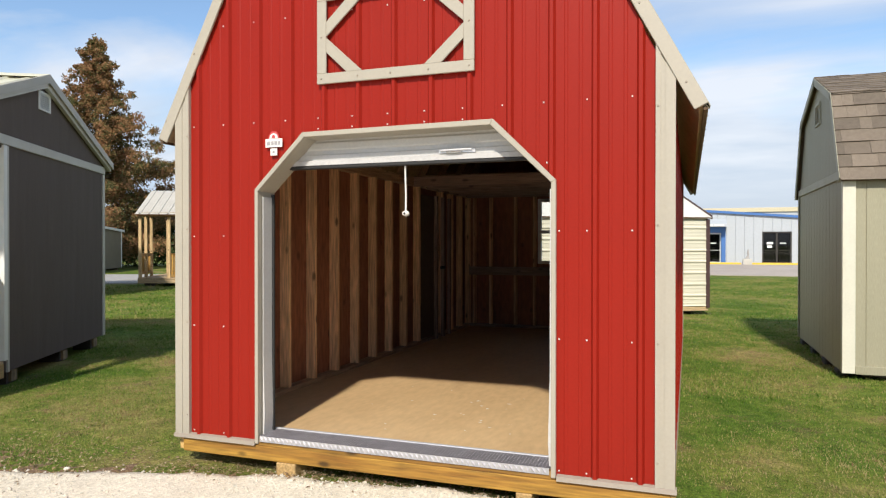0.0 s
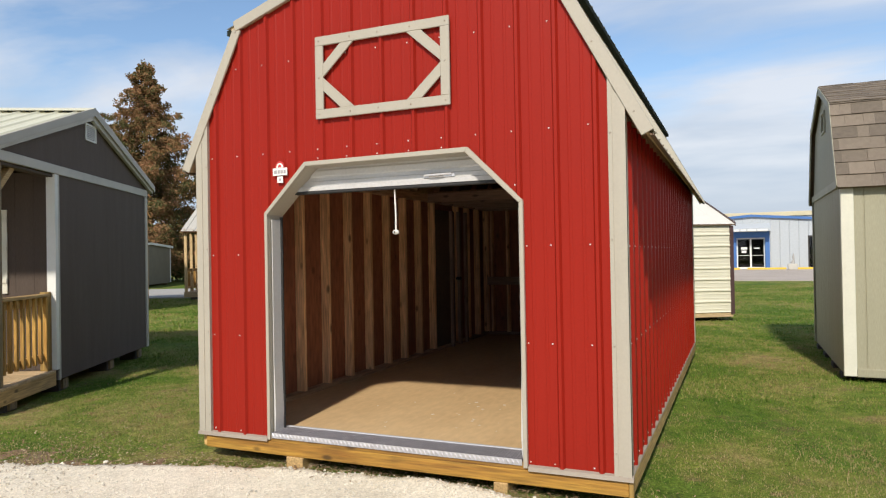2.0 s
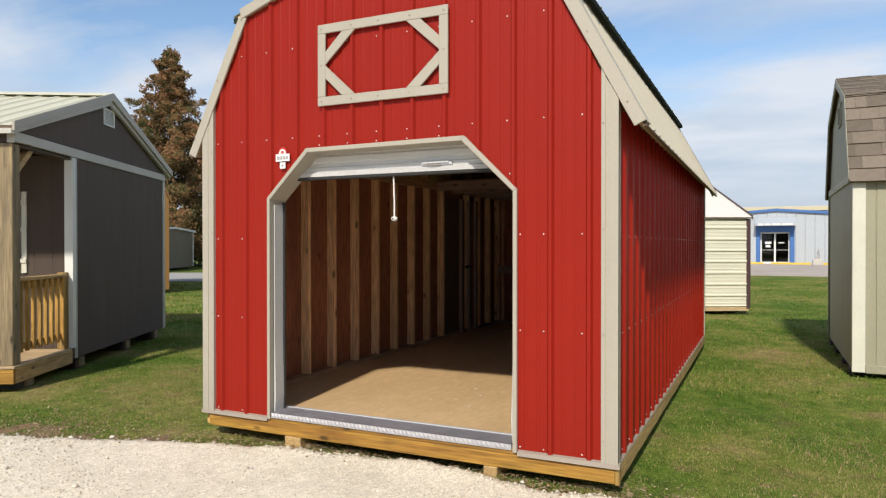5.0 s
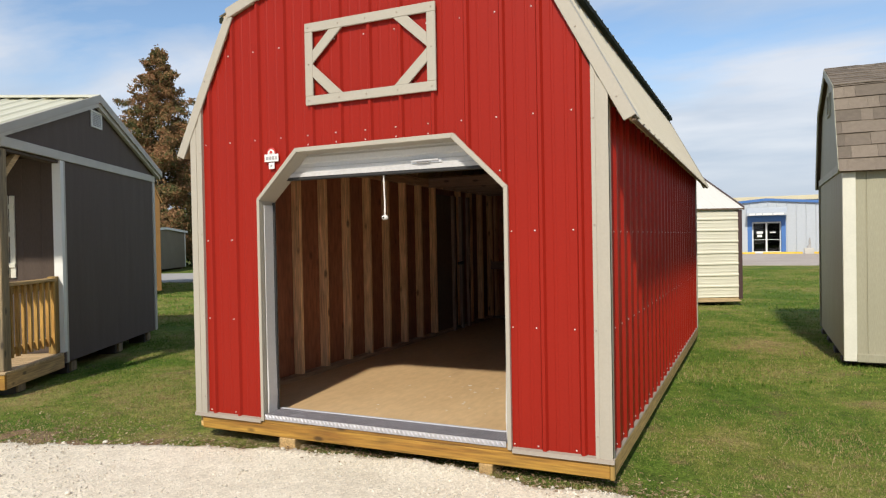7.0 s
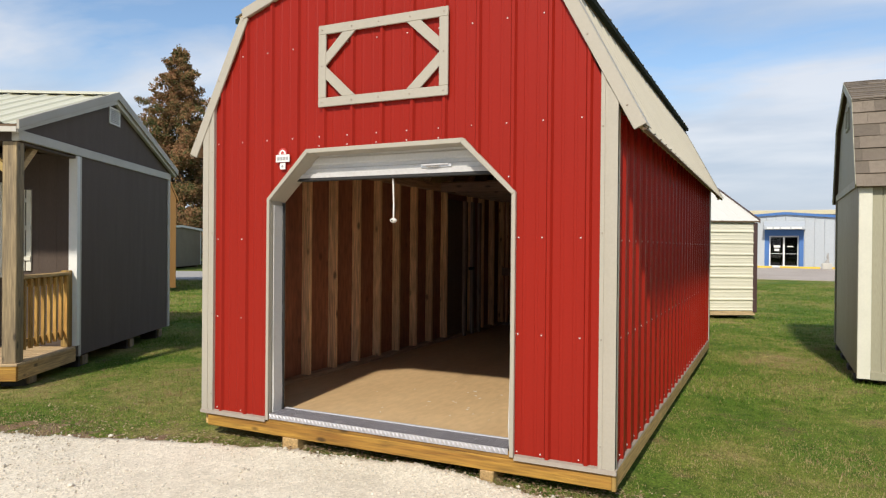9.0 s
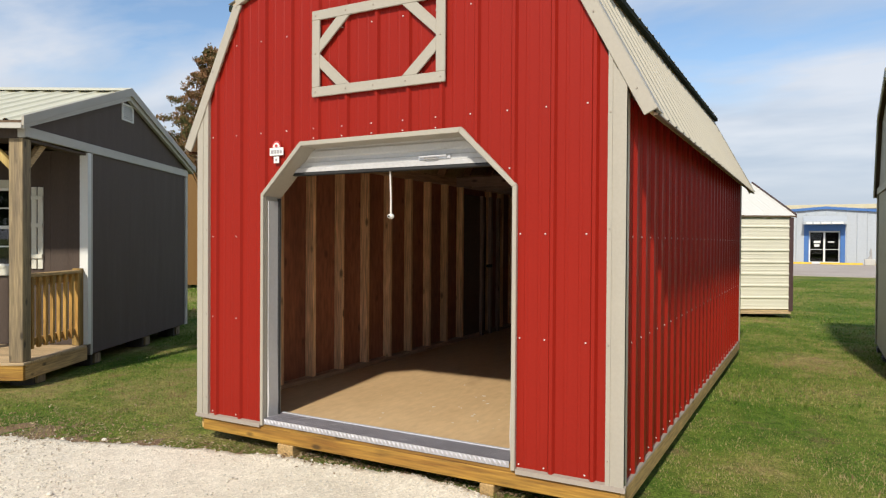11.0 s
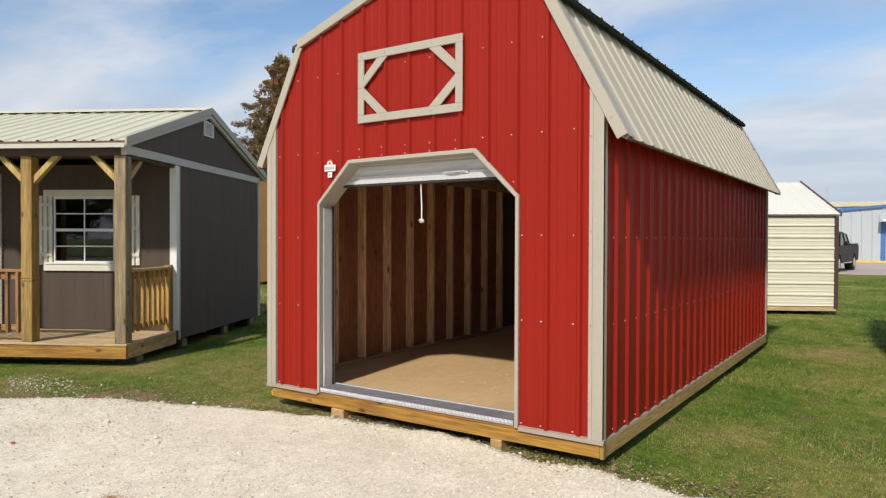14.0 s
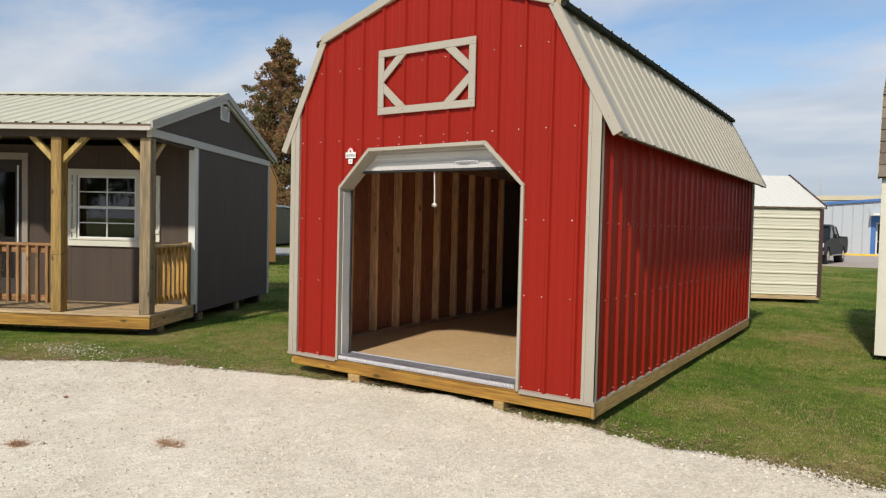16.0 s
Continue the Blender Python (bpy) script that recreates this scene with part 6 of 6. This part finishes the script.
cypress(-32.4, 28.4, 13.9, 7.1, 3)
shrub("shade_tree", "grey-green shade tree far behind the sheds", -31.5, 33.5, [(0, 0, 3.4, 1.6), (0.8, 0.4, 4.3, 1.0), (-0.9, 0, 2.6, 1.3)], 5000, 0.14, 11)
for k, (x, y, s) in enumerate(((-24, -48, 1.5), (-13, -56, 1.1), (-4, -50, 1.7), (9, -54, 1.25))):
    shrub("shade_tree", "broad dark tree far across the drive, mirrored in the cabin's window", x, y,
          [(0, 0, 3.6 * s, 2.0 * s), (1.6 * s, 0.4, 2.9 * s, 1.5 * s), (-1.7 * s, 0, 3.0 * s, 1.6 * s), (0.3, 0.2, 4.9 * s, 1.2 * s)], 5000, 0.3, 70 + k)
rnd_s = random.Random(8)
for k in range(9):
    p = along(2 + 5.2 * k - 14, 40 + rnd_s.uniform(-2, 3))
    shrub("hedge_shrub", "dark green hedge shrub at the far edge of the lawn", p.x, p.y,
          [(0, 0, 1.3, 1.5), (1.9, 0.3, 1.2, 1.3), (-1.9, 0, 1.1, 1.4), (0.5, 0.3, 2.2 + rnd_s.random(), 1.0)], 4200, 0.16, 20 + k)


# ---- loose ground cover ----
def blades():
    """Mown grass: single bent blades, densest near the drive."""
    rs = np.random.RandomState(5)
    zones = [(-8.0, 5.2, -3.5, 3.0, 330000, 0.019, 0.0042), (-9.0, 6.0, 3.0, 9.0, 150000, 0.030, 0.0060), (-14.0, 9.0, 9.0, 30.0, 170000, 0.036, 0.010), (-22, -8, 2, 18, 26000, 0.055, 0.015)]
    for x0, x1, y0, y1, n, h, wd in zones:
        x, y = rs.uniform(x0, x1, n), rs.uniform(y0, y1, n)
        patch = np.array([noise.noise((a * 0.9, b * 0.9, 7.7)) + 0.6 * noise.noise((a * 3.1, b * 3.1, 1.7)) for a, b in zip(x, y)])
        edge = np.array([gravel_edge(a) for a in x])
        keep = (y > edge - 0.05 * rs.uniform(0, 1, n) ** 2) & (rs.uniform(-0.9, 0.75, n) < 1.7 * patch + np.clip((y - edge) * 1.3 - 0.25, -0.4, 0.9) + np.where(x > -1.6, 0.35, 0.0))
        bare = np.array([soil_width(a) for a in x])
        keep &= (y > edge + 0.8 * bare) | (rs.uniform(0, 1, n) < np.where((x > -3.3) & (x < 1), 0.78, 0.70))
        keep &= ~((np.abs(x) < 1.54) & (y > -0.05) & (y < 6.05)) & ~((x > 3.3) & (y > 4.7) & (y < 7.4))
        rel = np.stack([x - CABIN.x, y - CABIN.y], 1)
        cu, cd = rel @ np.array([U.x, U.y]), rel @ np.array([D.x, D.y])
        keep &= ~((cu > 0.1) & (cd > 0.1) & (cd < 4.2)) & ~(cd > 19.5)
        x, y, patch, edge = x[keep], y[keep], patch[keep], edge[keep]
        z = np.array([dips(a, b) for a, b in zip(x, y)]) - 0.004 + np.where(y < edge + 0.6 * np.array([soil_width(a) for a in x]), 0.010, 0.0)
        m = len(x)
        ang = rs.uniform(0, 2 * np.pi, m)
        hh = h * rs.uniform(0.4, 1.25, m) * (1 + 0.35 * patch)
        lean = rs.uniform(0.1, 0.9, m) * hh
        la = rs.uniform(0, 2 * np.pi, m)
        w = wd * rs.uniform(0.6, 1.3, m)
        co = np.empty((m, 3, 3))
        co[:, 0] = np.stack([x - np.cos(ang) * w, y - np.sin(ang) * w, z], 1)
        co[:, 1] = np.stack([x + np.cos(ang) * w, y + np.sin(ang) * w, z], 1)
        co[:, 2] = np.stack([x + np.cos(la) * lean, y + np.sin(la) * lean, z + hh], 1)
        # straw grows where wheels and feet wear the lawn beside the drive
        dry = rs.uniform(0.0, 1.0, m) < np.clip(np.where(x > 0, 1.40 - 0.45 * (y - edge), 1.20 - 1.15 * (y - edge)) + 1.0 * patch, 0.06, 0.92)
        for sel, mat, label in ((~dry, BLADE, "short mown grass, green mixed with straw"), (dry, DRY_BLADE, "short dry straw-coloured grass beside the drive")):
            tri, c = co[sel], int(sel.sum())
            me = bpy.data.meshes.new("grass")
            me.vertices.add(3 * c)
            me.vertices.foreach_set("co", tri.ravel())
            me.loops.add(3 * c)
            me.loops.foreach_set("vertex_index", np.arange(3 * c))
            me.polygons.add(c)
            me.polygons.foreach_set("loop_start", np.arange(0, 3 * c, 3))
            me.polygons.foreach_set("loop_total", np.full(c, 3))
            me.update()
            me.materials.append(mat)
            tagged(new("grass", me), label, "grass", kind="stuff")


blades()


def tufts():
    """Longer unmown grass and dry stalks along the foot of the barn shed."""
    rs = random.Random(15)
    for mat, count, label in ((BLADE, 420, "unmown green grass tufts at the foot of the shed"), (DRY_BLADE, 1500, "dry grass tufts at the foot of the shed")):
        verts, faces = [], []
        for _ in range(count):
            x = rs.choice((rs.uniform(0.82, 1.62), rs.uniform(0.82, 1.62), rs.uniform(-1.5, -0.8), rs.gauss(1.0, 0.1)))
            if noise.noise((x * 5, 2.2, 0.7)) < -0.15:
                continue
            y = gravel_edge(x) + rs.uniform(-0.02, 0.09)
            p = Vector((x, y, dips(x, y) + 0.004))
            t = Vector((rs.gauss(0, 0.022), rs.gauss(-0.008, 0.02), rs.uniform(0.012, 0.045)))
            s = Vector((-t.y, t.x, 0)).normalized() * 0.0022
            k = len(verts)
            verts += [p - s, p + s, p + t]
            faces.append((k, k + 1, k + 2))
        tagged(mesh_part("grass_tufts", verts, faces, mat), label, "grass", kind="stuff")


tufts()


def litter():
    """Dead leaves, straw and grit strewn over the bare soil beside the drive."""
    rs = random.Random(31)
    verts, faces = [], []
    for _ in range(15000):
        x = rs.uniform(-6.5, 5.2)
        wide = soil_width(x)
        y = gravel_edge(x) + rs.gauss(0.7, 0.55) * (wide + 0.08)
        z = dips(x, y) + rs.uniform(0.016, 0.034) if y > gravel_edge(x) else stones_height(x, y) + 0.004
        a = rs.uniform(0, 2 * math.pi)
        size = rs.uniform(0.004, 0.016)
        d = Vector((math.cos(a), math.sin(a), rs.uniform(-0.3, 0.5))) * size
        s = Vector((-d.y, d.x, rs.uniform(-0.005, 0.005))) * rs.choice((0.12, 0.2, 0.55))
        p = Vector((x, y, z))
        k = len(verts)
        verts += [p - d, p + s, p + d, p - s]
        faces.append((k, k + 1, k + 2, k + 3))
    tagged(mesh_part("leaf_litter", verts, faces, LITTER), "dead leaves and straw strewn along the drive's edge", "leaf litter", kind="stuff")


litter()


def chips():
    """Loose limestone chips on the drive and strays along its edge."""
    rs = np.random.RandomState(9)
    ico = [(1, 0, 0), (-1, 0, 0), (0, 1, 0), (0, -1, 0), (0, 0, 1), (0, 0, -1)]
    tris = [(0, 2, 4), (2, 1, 4), (1, 3, 4), (3, 0, 4), (2, 0, 5), (1, 2, 5), (3, 1, 5), (0, 3, 5)]
    verts, faces = [], []
    for k in range(55800):
        x = rs.uniform(-6.5, 4.5)
        e = gravel_edge(x)
        if k < 54000:
            y = e - abs(rs.normal(0, 1)) * 1.5 if k % 3 else e - rs.uniform(0, 4.2)
            y = min(y, e - 0.03)
            if noise.noise((x * 0.9, y * 1.6, 4.4)) + rs.normal(0, 0.3) < -0.2:
                continue
        elif k < 54350:
            y = e + rs.normal(0.0, 0.05)
        elif k < 54760:
            # pebbles washed onto the bare patch beside the cabin
            x, y = rs.normal(-3.95, 0.34), rs.normal(-0.84, 0.15)
        else:
            x, y = rs.normal(2.85, 0.22), rs.normal(-0.12, 0.07)
        s = 0.0034 + 0.0088 * rs.rand() ** 3.4
        if k > 54000:
            s *= 1.15
        if rs.rand() < 0.003:
            s *= 2.2
        e = gravel_edge(x)
        z = (stones_height(x, y) if y < e else dips(x, y) + 0.02) + s * 0.2
        b = len(verts)
        q = rs.normal(0, 1, (3, 3))
        q, _ = np.linalg.qr(q)
        sc = s * rs.uniform(0.6, 1.35, 3)
        for v in ico:
            p = q @ (np.array(v) * sc)
            verts.append((x + p[0], y + p[1], z + p[2] * 0.75))
        faces += [(b + i, b + j, b + l) for i, j, l in tris]
    tagged(mesh_part("limestone_chips", verts, faces, PEBBLE), "loose white limestone chips on the drive", "gravel", kind="stuff")


chips()


def weed(x, y, r, seed):
    rs = random.Random(seed)
    verts, faces = [], []
    for _ in range(140):
        a, d = rs.uniform(0, 2 * math.pi), rs.random() ** 0.7 * r
        p = Vector((x + math.cos(a) * d * 1.5, y + math.sin(a) * d * 0.8, 0.012))
        t = Vector((rs.gauss(0, 0.7 * r), rs.gauss(0, 0.7 * r), rs.uniform(0.004, 0.020)))
        s = Vector((-t.y, t.x, 0)).normalized() * 0.003
        k = len(verts)
        verts += [p - s, p + s, p + t]
        faces.append((k, k + 1, k + 2))
    tagged(mesh_part("dry_weed", verts, faces, DRY_WEED), "low dry brown weed tuft in the gravel", "weed", "dry weeds", "stuff")


for k, (x, y, r) in enumerate(((-0.42, -2.07, 0.072), (-1.14, -2.63, 0.05), (-2.01, -1.89, 0.012))):
    weed(x, y, r, 40 + k)

for k, (x, y, s) in enumerate(((-2.29, -0.555, 0.021), (-2.05, -0.40, 0.020), (-1.28, -1.27, 0.018))):
    rs = random.Random(60 + k)
    bm = bmesh.new()
    bmesh.ops.create_icosphere(bm, subdivisions=2, radius=s)
    for v in bm.verts:
        v.co *= 1 + 0.25 * noise.noise(v.co * 30 + Vector((k, 0, 0)))
        v.co.z *= 0.65
    ob = part("stone", bm, PEBBLE)
    ob.matrix_basis = pose(x, y, dips(x, y) + 0.012 + s * 0.5 if y > gravel_edge(x) else stones_height(x, y) + s * 0.4)
    tagged(ob, "loose white limestone lump at the drive's edge", "stone", "loose stones")


def paint_spots():
    """Small pale specks and scuffs on the plywood floor."""
    rs = random.Random(77)
    verts, faces = [], []
    for n in range(26):
        x, y, r = rs.uniform(-0.7, 0.8), rs.uniform(0.3, 1.8), rs.uniform(0.003, 0.009)
        if n > 14:
            x, y, r = rs.gauss(0.15, 0.13), rs.gauss(0.95, 0.25), rs.uniform(0.004, 0.014)
        k = len(verts)
        n = 7
        verts += [(x + r * rs.uniform(0.7, 1.6) * math.cos(2 * math.pi * j / n), y + r * rs.uniform(0.6, 1.2) * math.sin(2 * math.pi * j / n), FLOOR + 0.0008) for j in range(n)]
        faces.append(tuple(range(k, k + n)))
    ob = mesh_part("paint_specks", verts, faces, WHITE, barn, "pale paint specks on the plywood")
    tagged(ob, kind="stuff")


paint_spots()
